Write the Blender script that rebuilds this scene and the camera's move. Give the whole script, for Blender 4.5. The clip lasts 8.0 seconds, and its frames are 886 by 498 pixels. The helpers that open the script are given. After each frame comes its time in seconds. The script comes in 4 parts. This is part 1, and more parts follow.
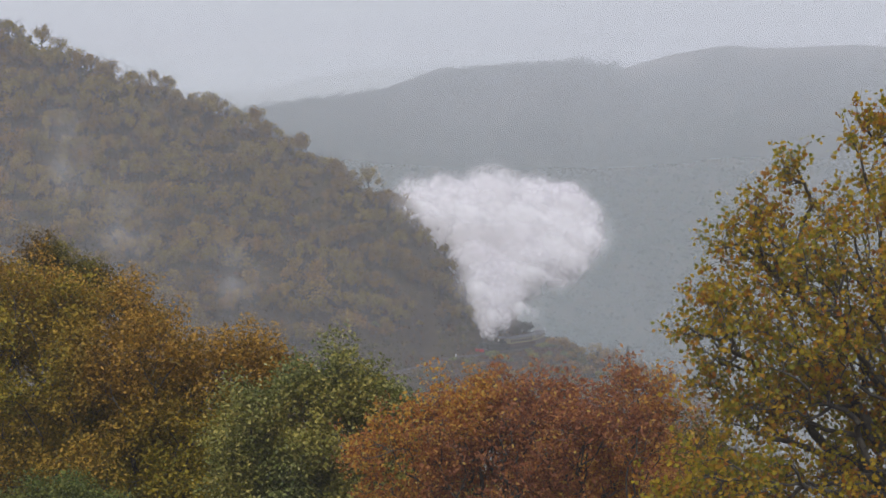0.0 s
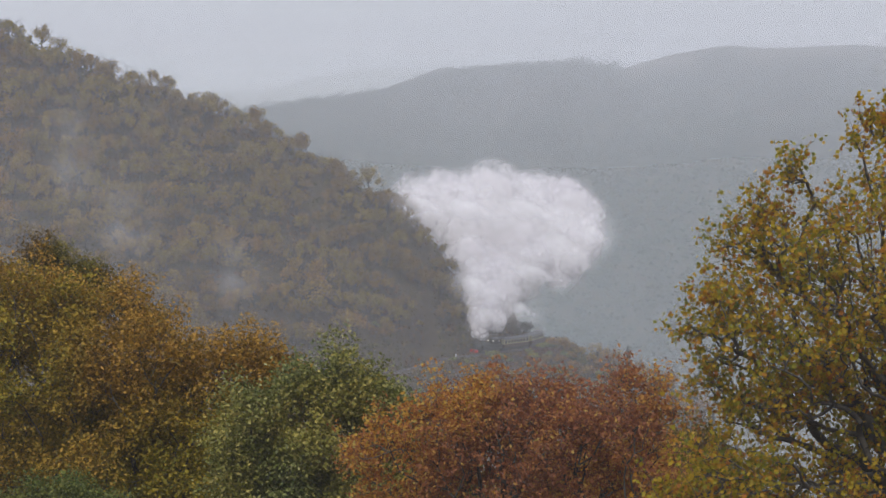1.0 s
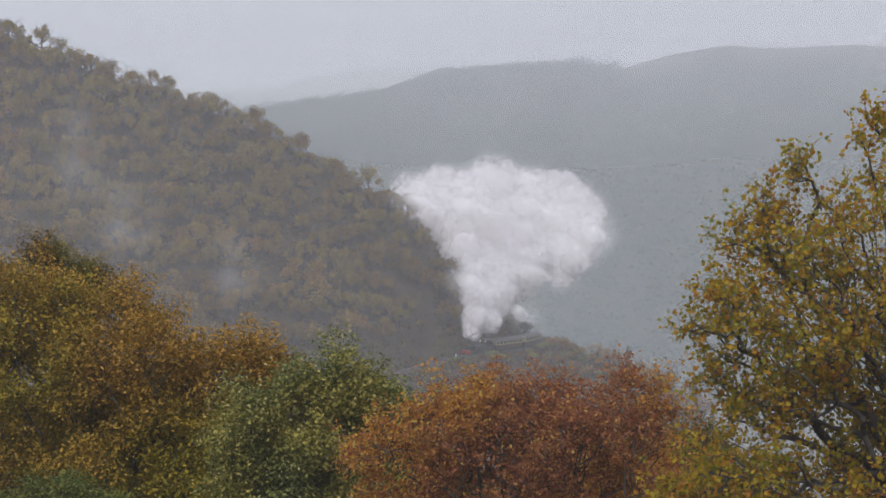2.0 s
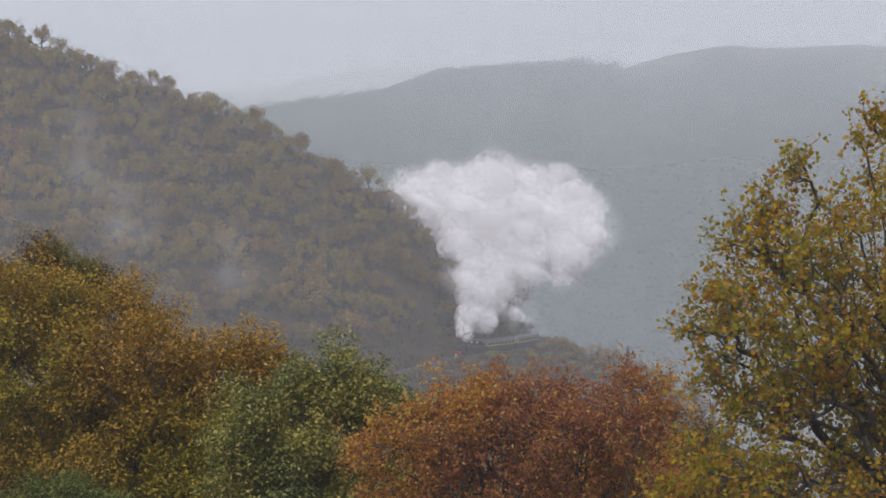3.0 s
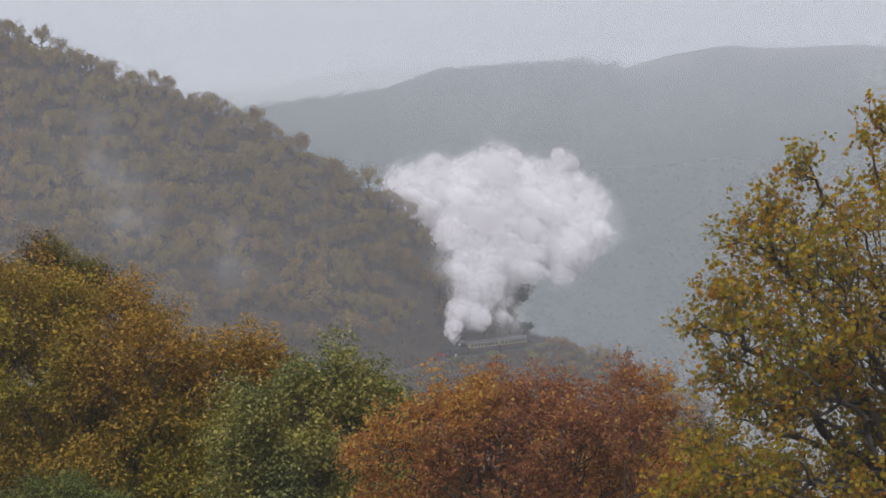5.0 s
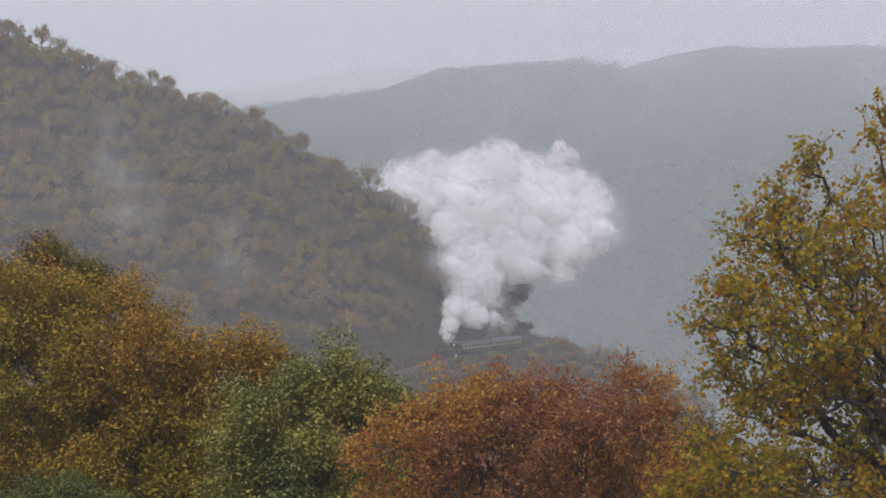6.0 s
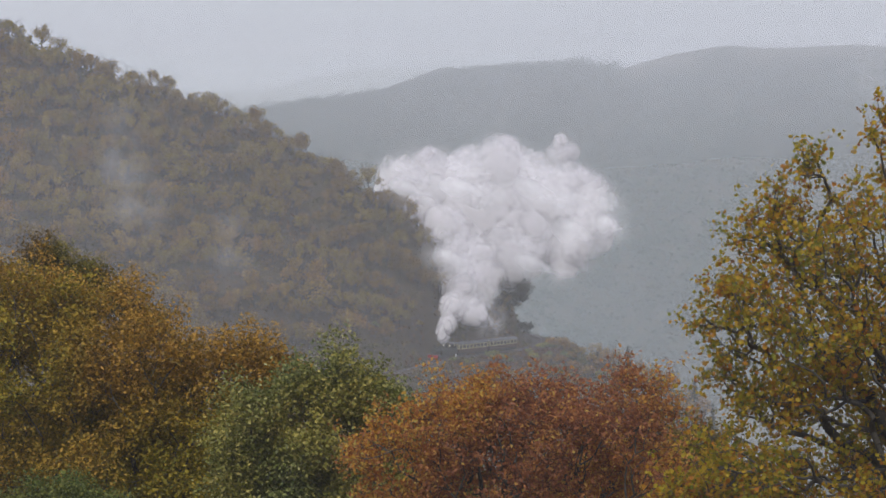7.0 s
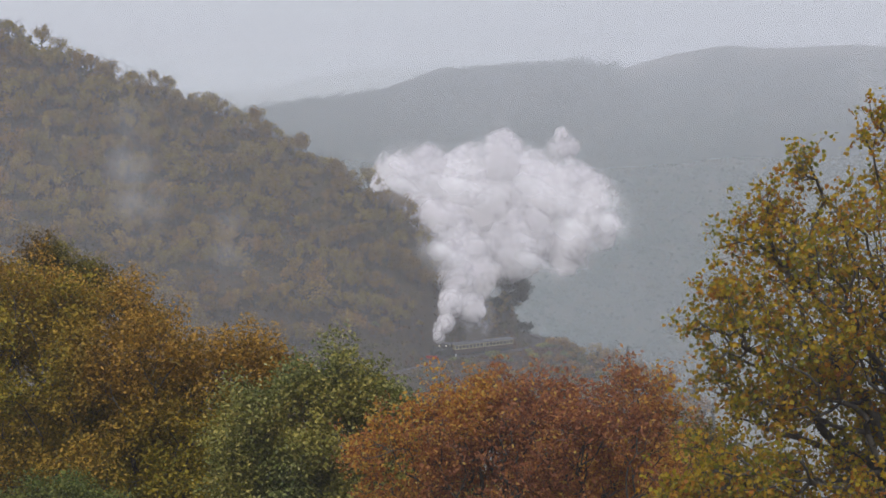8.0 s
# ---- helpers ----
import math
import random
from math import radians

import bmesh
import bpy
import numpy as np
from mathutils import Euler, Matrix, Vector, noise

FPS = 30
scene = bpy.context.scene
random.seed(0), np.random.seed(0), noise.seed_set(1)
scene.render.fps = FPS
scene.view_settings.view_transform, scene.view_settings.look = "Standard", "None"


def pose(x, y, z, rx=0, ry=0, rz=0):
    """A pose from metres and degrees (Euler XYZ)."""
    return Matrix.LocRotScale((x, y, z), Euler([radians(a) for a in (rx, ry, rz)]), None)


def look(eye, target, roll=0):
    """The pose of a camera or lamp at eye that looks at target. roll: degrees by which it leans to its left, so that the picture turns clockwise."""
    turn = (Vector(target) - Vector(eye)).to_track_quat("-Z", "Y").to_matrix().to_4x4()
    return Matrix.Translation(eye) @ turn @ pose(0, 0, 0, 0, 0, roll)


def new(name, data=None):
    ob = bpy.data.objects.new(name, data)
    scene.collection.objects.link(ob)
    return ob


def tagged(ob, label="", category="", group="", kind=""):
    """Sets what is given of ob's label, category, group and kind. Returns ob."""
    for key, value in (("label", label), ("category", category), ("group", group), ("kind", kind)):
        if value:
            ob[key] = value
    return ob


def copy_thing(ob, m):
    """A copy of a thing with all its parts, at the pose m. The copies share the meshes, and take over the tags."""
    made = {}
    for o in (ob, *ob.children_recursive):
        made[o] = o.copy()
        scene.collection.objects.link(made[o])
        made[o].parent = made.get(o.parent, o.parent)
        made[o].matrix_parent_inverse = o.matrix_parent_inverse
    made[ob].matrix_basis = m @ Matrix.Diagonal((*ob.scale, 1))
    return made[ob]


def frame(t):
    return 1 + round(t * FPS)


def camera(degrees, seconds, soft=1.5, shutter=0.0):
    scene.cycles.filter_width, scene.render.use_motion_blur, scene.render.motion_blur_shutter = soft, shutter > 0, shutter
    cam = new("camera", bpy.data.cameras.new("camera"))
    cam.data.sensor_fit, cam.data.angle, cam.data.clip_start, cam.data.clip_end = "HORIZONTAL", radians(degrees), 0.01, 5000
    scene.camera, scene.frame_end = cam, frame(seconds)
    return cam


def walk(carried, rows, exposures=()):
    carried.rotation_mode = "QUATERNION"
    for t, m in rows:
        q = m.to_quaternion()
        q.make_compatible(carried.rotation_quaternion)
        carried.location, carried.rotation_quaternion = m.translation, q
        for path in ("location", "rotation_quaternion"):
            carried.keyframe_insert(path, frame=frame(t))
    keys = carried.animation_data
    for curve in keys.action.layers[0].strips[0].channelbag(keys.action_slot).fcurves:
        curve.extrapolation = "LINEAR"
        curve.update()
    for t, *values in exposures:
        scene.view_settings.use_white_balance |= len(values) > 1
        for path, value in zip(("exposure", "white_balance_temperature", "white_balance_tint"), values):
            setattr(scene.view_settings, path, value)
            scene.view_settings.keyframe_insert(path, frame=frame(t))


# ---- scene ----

EYE = (0.0, 0.0, 60.0)
cam = camera(20.0, 8.0, soft=1.5)
VIEW = pose(*EYE, 90 - 4.39, 0, 0)
walk(cam, [(0.0, VIEW), (8.0, VIEW)], exposures=[(0.0, 0.35), (8.0, 0.35)])

scene.cycles.transparent_max_bounces = 32

# ---- light: overcast, misty morning ----
world = bpy.data.worlds.new("overcast_sky")
scene.world = world
world.use_nodes = True
wn, wl = world.node_tree.nodes, world.node_tree.links
wn.clear()
sky = wn.new("ShaderNodeTexSky")
sky.sky_type, sky.sun_disc = "NISHITA", False
sky.sun_elevation, sky.sun_rotation = radians(50), radians(207)
sky.dust_density = 4.0
sky_light = wn.new("ShaderNodeBackground")
sky_light.inputs["Strength"].default_value = 0.05
cloud_light = wn.new("ShaderNodeBackground")
cloud_light.inputs["Color"].default_value = (0.445, 0.445, 0.505, 1)
cloud_light.inputs["Strength"].default_value = 1.0
both = wn.new("ShaderNodeMixShader")
both.inputs[0].default_value = 0.93
world_out = wn.new("ShaderNodeOutputWorld")
wl.new(sky.outputs[0], sky_light.inputs["Color"])
wl.new(sky_light.outputs[0], both.inputs[1])
wl.new(cloud_light.outputs[0], both.inputs[2])
wl.new(both.outputs[0], world_out.inputs[0])

sun = new("sun", bpy.data.lights.new("sun", "SUN"))
sun.data.energy, sun.data.angle, sun.data.color = 1.5, radians(50), (1.0, 0.975, 0.95)
sun.matrix_world = look((-40, -80, 105), (0, 0, 0))


# ---- materials ----
def nodes_of(name):
    m = bpy.data.materials.new(name)
    m.use_nodes = True
    m.node_tree.nodes.clear()
    return m, m.node_tree.nodes, m.node_tree.links


def ramp(nodes, stops):
    r = nodes.new("ShaderNodeValToRGB")
    el = r.color_ramp.elements
    while len(el) < len(stops):
        el.new(0.5)
    for e, (p, c) in zip(el, stops):
        e.position, e.color = p, (*c, 1)
    return r


def noise_node(nodes, links, scale, detail=3.0, coords="Object"):
    tc = nodes.new("ShaderNodeTexCoord")
    n = nodes.new("ShaderNodeTexNoise")
    n.inputs["Scale"].default_value, n.inputs["Detail"].default_value = scale, detail
    links.new(tc.outputs[coords], n.inputs["Vector"])
    return n


def mix_colour(nodes, links, fac, a, b, mode="MIX"):
    m = nodes.new("ShaderNodeMix")
    m.data_type, m.blend_type = "RGBA", mode
    for key, value in ((0, fac), (6, a), (7, b)):
        if isinstance(value, bpy.types.NodeSocket):
            links.new(value, m.inputs[key])
        else:
            m.inputs[key].default_value = value if key == 0 else (*value, 1)
    return m.outputs[2]


def foliage(name, main, second, patch_scale, leaf_light=0.4, gloss=0.55, each=0.0):
    """Leaves: each one its own tint, with larger drifts of a second set of tints. each: how far whole plants differ."""
    m, n, l = nodes_of(name)
    geo = n.new("ShaderNodeNewGeometry")
    a, b = ramp(n, main), ramp(n, second)
    l.new(geo.outputs["Random Per Island"], a.inputs[0])
    l.new(geo.outputs["Random Per Island"], b.inputs[0])
    no = n.new("ShaderNodeTexNoise")
    no.inputs["Scale"].default_value, no.inputs["Detail"].default_value = patch_scale, 2.0
    l.new(geo.outputs["Position"], no.inputs["Vector"])
    cut = ramp(n, [(0.42, (0, 0, 0)), (0.58, (1, 1, 1))])
    l.new(no.outputs["Fac"], cut.inputs[0])
    col = mix_colour(n, l, cut.outputs[0], a.outputs[0], b.outputs[0])
    if each:
        info, tone = n.new("ShaderNodeObjectInfo"), n.new("ShaderNodeHueSaturation")
        span, warm = n.new("ShaderNodeMapRange"), n.new("ShaderNodeMapRange")
        span.inputs["To Min"].default_value, span.inputs["To Max"].default_value = 1 - each, 1 + each
        warm.inputs["To Min"].default_value, warm.inputs["To Max"].default_value = 0.51, 0.485
        for node in (span, warm):
            l.new(info.outputs["Random"], node.inputs["Value"])
        l.new(span.outputs[0], tone.inputs["Value"])
        l.new(warm.outputs[0], tone.inputs["Hue"])
        l.new(col, tone.inputs["Color"])
        col = tone.outputs[0]
    p = n.new("ShaderNodeBsdfPrincipled")
    p.inputs["Roughness"].default_value = gloss
    p.inputs["Specular IOR Level"].default_value = 0.25
    t = n.new("ShaderNodeBsdfTranslucent")
    mx = n.new("ShaderNodeMixShader")
    mx.inputs[0].default_value = leaf_light
    out = n.new("ShaderNodeOutputMaterial")
    l.new(col, p.inputs["Base Color"])
    l.new(col, t.inputs["Color"])
    l.new(p.outputs[0], mx.inputs[1])
    l.new(t.outputs[0], mx.inputs[2])
    l.new(mx.outputs[0], out.inputs[0])
    return m


def plain(name, dark, light, scale, rough=0.8, metal=0.0, bump=0.0, detail=5.0):
    """A surface that varies between two tints, coarsely and finely."""
    m, n, l = nodes_of(name)
    big, fine = noise_node(n, l, scale, detail), noise_node(n, l, scale * 9, 3.0)
    add = n.new("ShaderNodeMath")
    add.operation = "MULTIPLY_ADD"
    add.inputs[1].default_value = 0.45
    l.new(fine.outputs["Fac"], add.inputs[0])
    l.new(big.outputs["Fac"], add.inputs[2])
    r = ramp(n, [(0.5, dark), (0.95, light)])
    l.new(add.outputs[0], r.inputs[0])
    p = n.new("ShaderNodeBsdfPrincipled")
    p.inputs["Roughness"].default_value, p.inputs["Metallic"].default_value = rough, metal
    l.new(r.outputs[0], p.inputs["Base Color"])
    if bump:
        bp = n.new("ShaderNodeBump")
        bp.inputs["Strength"].default_value = bump
        l.new(fine.outputs["Fac"], bp.inputs["Height"])
        l.new(bp.outputs[0], p.inputs["Normal"])
    out = n.new("ShaderNodeOutputMaterial")
    l.new(p.outputs[0], out.inputs[0])
    return m


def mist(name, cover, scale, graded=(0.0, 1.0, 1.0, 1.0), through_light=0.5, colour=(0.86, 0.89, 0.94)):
    """Haze put into a sheet's colour and cover: a thin veil over a part of what lies behind. graded: two heights and
    the cover's share at each.
    """
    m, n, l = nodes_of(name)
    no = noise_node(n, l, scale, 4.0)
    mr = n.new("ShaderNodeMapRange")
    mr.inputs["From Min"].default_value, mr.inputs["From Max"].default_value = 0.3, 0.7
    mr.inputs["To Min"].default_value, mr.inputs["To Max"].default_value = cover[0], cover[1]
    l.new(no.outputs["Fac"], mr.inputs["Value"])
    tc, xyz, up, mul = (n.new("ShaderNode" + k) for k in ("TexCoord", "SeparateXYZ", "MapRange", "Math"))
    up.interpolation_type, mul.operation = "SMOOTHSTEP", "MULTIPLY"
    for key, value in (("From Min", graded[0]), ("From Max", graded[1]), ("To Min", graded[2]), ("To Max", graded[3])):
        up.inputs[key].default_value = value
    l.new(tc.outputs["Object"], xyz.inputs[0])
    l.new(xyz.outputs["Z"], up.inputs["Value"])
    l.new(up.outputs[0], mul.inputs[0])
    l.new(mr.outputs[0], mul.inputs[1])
    d, t, mx, clear, mx2 = (n.new("ShaderNode" + k) for k in ("BsdfDiffuse", "BsdfTranslucent", "MixShader", "BsdfTransparent", "MixShader"))
    d.inputs["Color"].default_value = t.inputs["Color"].default_value = (*colour, 1)
    mx.inputs[0].default_value = through_light
    out = n.new("ShaderNodeOutputMaterial")
    l.new(d.outputs[0], mx.inputs[1])
    l.new(t.outputs[0], mx.inputs[2])
    l.new(mul.outputs[0], mx2.inputs[0])
    l.new(clear.outputs[0], mx2.inputs[1])
    l.new(mx.outputs[0], mx2.inputs[2])
    l.new(mx2.outputs[0], out.inputs[0])
    return m


def droplets(name, colour):
    """Condensed steam: opaque flecks and billows that pass a little light through."""
    m, n, l = nodes_of(name)
    d, t, mx = (n.new("ShaderNode" + k) for k in ("BsdfDiffuse", "BsdfTranslucent", "MixShader"))
    d.inputs["Color"].default_value = t.inputs["Color"].default_value = (*colour, 1)
    mx.inputs[0].default_value = 0.15
    out = n.new("ShaderNodeOutputMaterial")
    l.new(d.outputs[0], mx.inputs[1])
    l.new(t.outputs[0], mx.inputs[2])
    l.new(mx.outputs[0], out.inputs[0])
    return m


def veil_material(name, colour, scale, most=0.9):
    """The thin outside of a steam cloud: dense in the middle of each sheet, torn into lobes and threads towards its rim."""
    m, n, l = nodes_of(name)
    tc = n.new("ShaderNodeTexCoord")
    grad = n.new("ShaderNodeTexGradient")
    grad.gradient_type = "SPHERICAL"
    l.new(tc.outputs["UV"], grad.inputs["Vector"])
    no = noise_node(n, l, scale, 6.0)
    no.inputs["Roughness"].default_value = 0.55
    torn = n.new("ShaderNodeMath")
    torn.operation = "MULTIPLY_ADD"
    torn.inputs[1].default_value = 1.5
    l.new(no.outputs["Fac"], torn.inputs[0])
    l.new(grad.outputs["Fac"], torn.inputs[2])
    rim, cover, mul = (n.new("ShaderNode" + k) for k in ("MapRange", "MapRange", "Math"))
    for node, values in ((rim, (0.0, 0.42, 0.0, 1.0)), (cover, (0.72, 1.5, 0.0, most))):
        node.interpolation_type = "SMOOTHSTEP"
        for key, value in zip(("From Min", "From Max", "To Min", "To Max"), values):
            node.inputs[key].default_value = value
    mul.operation = "MULTIPLY"
    l.new(grad.outputs["Fac"], rim.inputs["Value"])
    l.new(torn.outputs[0], cover.inputs["Value"])
    l.new(rim.outputs[0], mul.inputs[0])
    l.new(cover.outputs[0], mul.inputs[1])
    d, t, mx, clear, mx2 = (n.new("ShaderNode" + k) for k in ("BsdfDiffuse", "BsdfTranslucent", "MixShader", "BsdfTransparent", "MixShader"))
    d.inputs["Color"].default_value = t.inputs["Color"].default_value = (*colour, 1)
    mx.inputs[0].default_value = 0.4
    out = n.new("ShaderNodeOutputMaterial")
    l.new(d.outputs[0], mx.inputs[1])
    l.new(t.outputs[0], mx.inputs[2])
    l.new(mul.outputs[0], mx2.inputs[0])
    l.new(clear.outputs[0], mx2.inputs[1])
    l.new(mx.outputs[0], mx2.inputs[2])
    l.new(mx2.outputs[0], out.inputs[0])
    return m


def wisp_material(name, cover, scale, colour=(0.82, 0.84, 0.86)):
    """A wisp of mist, thick in its middle and ragged towards its rim."""
    m, n, l = nodes_of(name)
    tc = n.new("ShaderNodeTexCoord")
    grad = n.new("ShaderNodeTexGradient")
    grad.gradient_type = "SPHERICAL"
    no = noise_node(n, l, scale, 5.0)
    l.new(tc.outputs["Object"], grad.inputs["Vector"])
    soft_rim, ragged, mul, mul2 = (n.new("ShaderNode" + k) for k in ("MapRange", "MapRange", "Math", "Math"))
    soft_rim.interpolation_type = "SMOOTHSTEP"
    for node, values in ((soft_rim, (0.0, 0.8, 0.0, 1.0)), (ragged, (0.36, 0.66, 0.05, 1.0))):
        for key, value in zip(("From Min", "From Max", "To Min", "To Max"), values):
            node.inputs[key].default_value = value
    mul.operation = mul2.operation = "MULTIPLY"
    mul2.inputs[1].default_value = cover
    l.new(grad.outputs["Fac"], soft_rim.inputs["Value"])
    l.new(no.outputs["Fac"], ragged.inputs["Value"])
    l.new(soft_rim.outputs[0], mul.inputs[0])
    l.new(ragged.outputs[0], mul.inputs[1])
    l.new(mul.outputs[0], mul2.inputs[0])
    d, clear, mx = (n.new("ShaderNode" + k) for k in ("BsdfDiffuse", "BsdfTransparent", "MixShader"))
    d.inputs["Color"].default_value = (*colour, 1)
    out = n.new("ShaderNodeOutputMaterial")
    l.new(mul2.outputs[0], mx.inputs[0])
    l.new(clear.outputs[0], mx.inputs[1])
    l.new(d.outputs[0], mx.inputs[2])
    l.new(mx.outputs[0], out.inputs[0])
    return m


BARK = plain("bark", (0.035, 0.03, 0.025), (0.12, 0.11, 0.09), 6.0, 0.9, bump=0.4)
GROUND = plain("bracken_ground", (0.045, 0.033, 0.022), (0.11, 0.085, 0.045), 0.15, 0.95, bump=0.5)
STEAM = droplets("steam", (0.955, 0.94, 0.98))
STEAM_VEIL = veil_material("steam_veil", (0.955, 0.94, 0.98), 0.34)
THIN_VEIL = veil_material("thin_steam_veil", (0.955, 0.94, 0.98), 0.4, 0.5)
WISP = wisp_material("wisp", 0.29, 1.9)
STEAM_WISP = wisp_material("steam_wisp", 0.75, 1.7, (0.93, 0.93, 0.97))
YELLOW_LEAVES = foliage("yellow_leaves", [(0.0, (0.18, 0.18, 0.015)), (0.3, (0.46, 0.36, 0.02)), (0.65, (0.60, 0.38, 0.025)), (0.85, (0.46, 0.20, 0.02)), (1.0, (0.28, 0.10, 0.02))],
                        [(0.0, (0.13, 0.16, 0.02)), (0.4, (0.36, 0.32, 0.02)), (0.8, (0.54, 0.34, 0.025)), (1.0, (0.48, 0.18, 0.02))], 1.2, 0.48)
RED_LEAVES = foliage("red_leaves", [(0.0, (0.26, 0.095, 0.034)), (0.4, (0.45, 0.185, 0.048)), (0.7, (0.60, 0.31, 0.045)), (0.9, (0.68, 0.44, 0.07)), (1.0, (0.47, 0.40, 0.10))],
                     [(0.0, (0.22, 0.09, 0.055)), (0.6, (0.38, 0.15, 0.07)), (0.9, (0.52, 0.24, 0.075)), (1.0, (0.62, 0.40, 0.09))], 0.4, 0.45)
OAK_LEAVES = foliage("oak_leaves", [(0.0, (0.12, 0.12, 0.015)), (0.5, (0.30, 0.25, 0.02)), (0.85, (0.42, 0.31, 0.025)), (1.0, (0.50, 0.34, 0.04))],
                     [(0.0, (0.15, 0.105, 0.018)), (0.5, (0.36, 0.21, 0.024)), (0.9, (0.50, 0.28, 0.04)), (1.0, (0.60, 0.34, 0.08))], 0.16, 0.28)
FRESH_LEAVES = foliage("fresh_leaves", [(0.0, (0.05, 0.085, 0.02)), (1.0, (0.19, 0.22, 0.045))], [(0.0, (0.08, 0.10, 0.02)), (1.0, (0.24, 0.24, 0.05))], 0.5, 0.3)
DULL_LEAVES = foliage("dull_leaves", [(0.0, (0.08, 0.085, 0.02)), (0.6, (0.19, 0.17, 0.03)), (1.0, (0.30, 0.22, 0.04))],
                      [(0.0, (0.10, 0.07, 0.02)), (0.6, (0.19, 0.12, 0.03)), (1.0, (0.26, 0.15, 0.04))], 0.5)
GREEN_LEAVES = foliage("green_leaves", [(0.0, (0.07, 0.095, 0.025)), (0.6, (0.18, 0.21, 0.05)), (0.9, (0.34, 0.34, 0.12)), (1.0, (0.50, 0.48, 0.22))],
                       [(0.0, (0.13, 0.13, 0.025)), (0.6, (0.28, 0.26, 0.045)), (1.0, (0.50, 0.40, 0.10))], 0.35, 0.25, gloss=0.4)
HILL_LEAVES = foliage("hill_leaves", [(0.0, (0.135, 0.085, 0.022)), (0.5, (0.28, 0.17, 0.042)), (1.0, (0.38, 0.235, 0.06))],
                      [(0.0, (0.18, 0.14, 0.03)), (0.5, (0.34, 0.25, 0.05)), (1.0, (0.46, 0.335, 0.075))], 0.11, each=0.2)
FAR_LEAVES = foliage("far_leaves", [(0.0, (0.068, 0.082, 0.038)), (1.0, (0.080, 0.090, 0.042))],
                     [(0.0, (0.080, 0.076, 0.036)), (1.0, (0.094, 0.084, 0.040))], 0.012)
BRACKEN = foliage("bracken_fronds", [(0.0, (0.07, 0.038, 0.018)), (0.6, (0.20, 0.10, 0.04)), (1.0, (0.28, 0.16, 0.06))],
                  [(0.0, (0.05, 0.06, 0.02)), (0.6, (0.13, 0.13, 0.04)), (1.0, (0.22, 0.19, 0.06))], 0.15)
FIR_LEAVES = foliage("fir_leaves", [(0.0, (0.02, 0.032, 0.018)), (1.0, (0.06, 0.07, 0.035))],
                     [(0.0, (0.02, 0.032, 0.018)), (1.0, (0.06, 0.07, 0.035))], 0.3)


# ---- mesh helpers ----
def fast_mesh(name, verts, tris, smooth=False):
    verts, tris = np.asarray(verts, np.float32).reshape(-1, 3), np.asarray(tris, np.int32).reshape(-1, 3)
    me = bpy.data.meshes.new(name)
    me.vertices.add(len(verts))
    me.vertices.foreach_set("co", verts.ravel())
    me.loops.add(tris.size)
    me.loops.foreach_set("vertex_index", tris.ravel())
    me.polygons.add(len(tris))
    me.polygons.foreach_set("loop_start", np.arange(0, tris.size, 3, dtype=np.int32))
    me.update(calc_edges=True)
    if smooth:
        me.polygons.foreach_set("use_smooth", np.ones(len(tris), bool))
    return me


def mesh_part(name, me, material, parent, label=""):
    ob = new(name, me)
    me.materials.append(material) if not me.materials else None
    ob.parent = parent
    return tagged(ob, label)


def part(name, bm, material, parent, label=""):
    me = bpy.data.meshes.new(name)
    bm.to_mesh(me)
    bm.free()
    return mesh_part(name, me, material, parent, label)


def rotations(rng, n, lift=0.0):
    """n random turns; lift draws the leaf's face upwards."""
    q = rng.normal(size=(n, 3))
    q /= np.linalg.norm(q, axis=1)[:, None]
    q[:, 2] = np.abs(q[:, 2]) * (1 - lift) + lift
    q /= np.linalg.norm(q, axis=1)[:, None]
    u = np.cross(q, rng.normal(size=(n, 3)))
    u /= np.linalg.norm(u, axis=1)[:, None]
    return np.stack([np.cross(u, q), u, q], axis=2)


LEAF_V = np.array([(0, 0, 0), (0, 0.5, -0.06), (0, 1, 0.1), (-0.3, 0.25, 0.1), (-0.42, 0.68, 0.06), (0.3, 0.25, 0.1), (0.42, 0.68, 0.06)])
LEAF_F = np.array([(0, 1, 3), (1, 4, 3), (1, 2, 4), (0, 5, 1), (1, 5, 6), (1, 6, 2)])
MAPLE_V = np.array([(0, 0.42, -0.05), (0, 0, 0), (-0.2, 0.16, 0.0), (-0.56, 0.26, 0.16), (-0.27, 0.45, 0.02), (-0.44, 0.82, 0.14), (-0.13, 0.70, 0.0), (0, 1.05, 0.2), (0.13, 0.70, 0.0), (0.44, 0.82, 0.14), (0.27, 0.45, 0.02), (0.56, 0.26, 0.16), (0.2, 0.16, 0.0)])
MAPLE_F = np.array([(0, k, k % 12 + 1) for k in range(1, 13)])
TUFT_V = np.array([(0, -0.5, 0), (0.45, 0, 0.12), (0, 0.5, 0), (-0.45, 0, 0.12)])
TUFT_F = np.array([(0, 1, 2), (0, 2, 3)])
NARROW_V = np.array([(0, -0.5, 0), (0.3, 0.08, 0.1), (0, 0.55, -0.05), (-0.3, 0.08, 0.1)])
NARROW = (NARROW_V, TUFT_F)


def leaves(rng, places, sizes, lift=0.3, v=LEAF_V, f=LEAF_F):
    n = len(places)
    r = rotations(rng, n, lift)
    verts = np.einsum("nij,kj->nki", r, v) * np.asarray(sizes)[:, None, None] + places[:, None, :]
    tris = f[None] + (np.arange(n) * len(v))[:, None, None]
    return verts.reshape(-1, 3), tris.reshape(-1, 3)


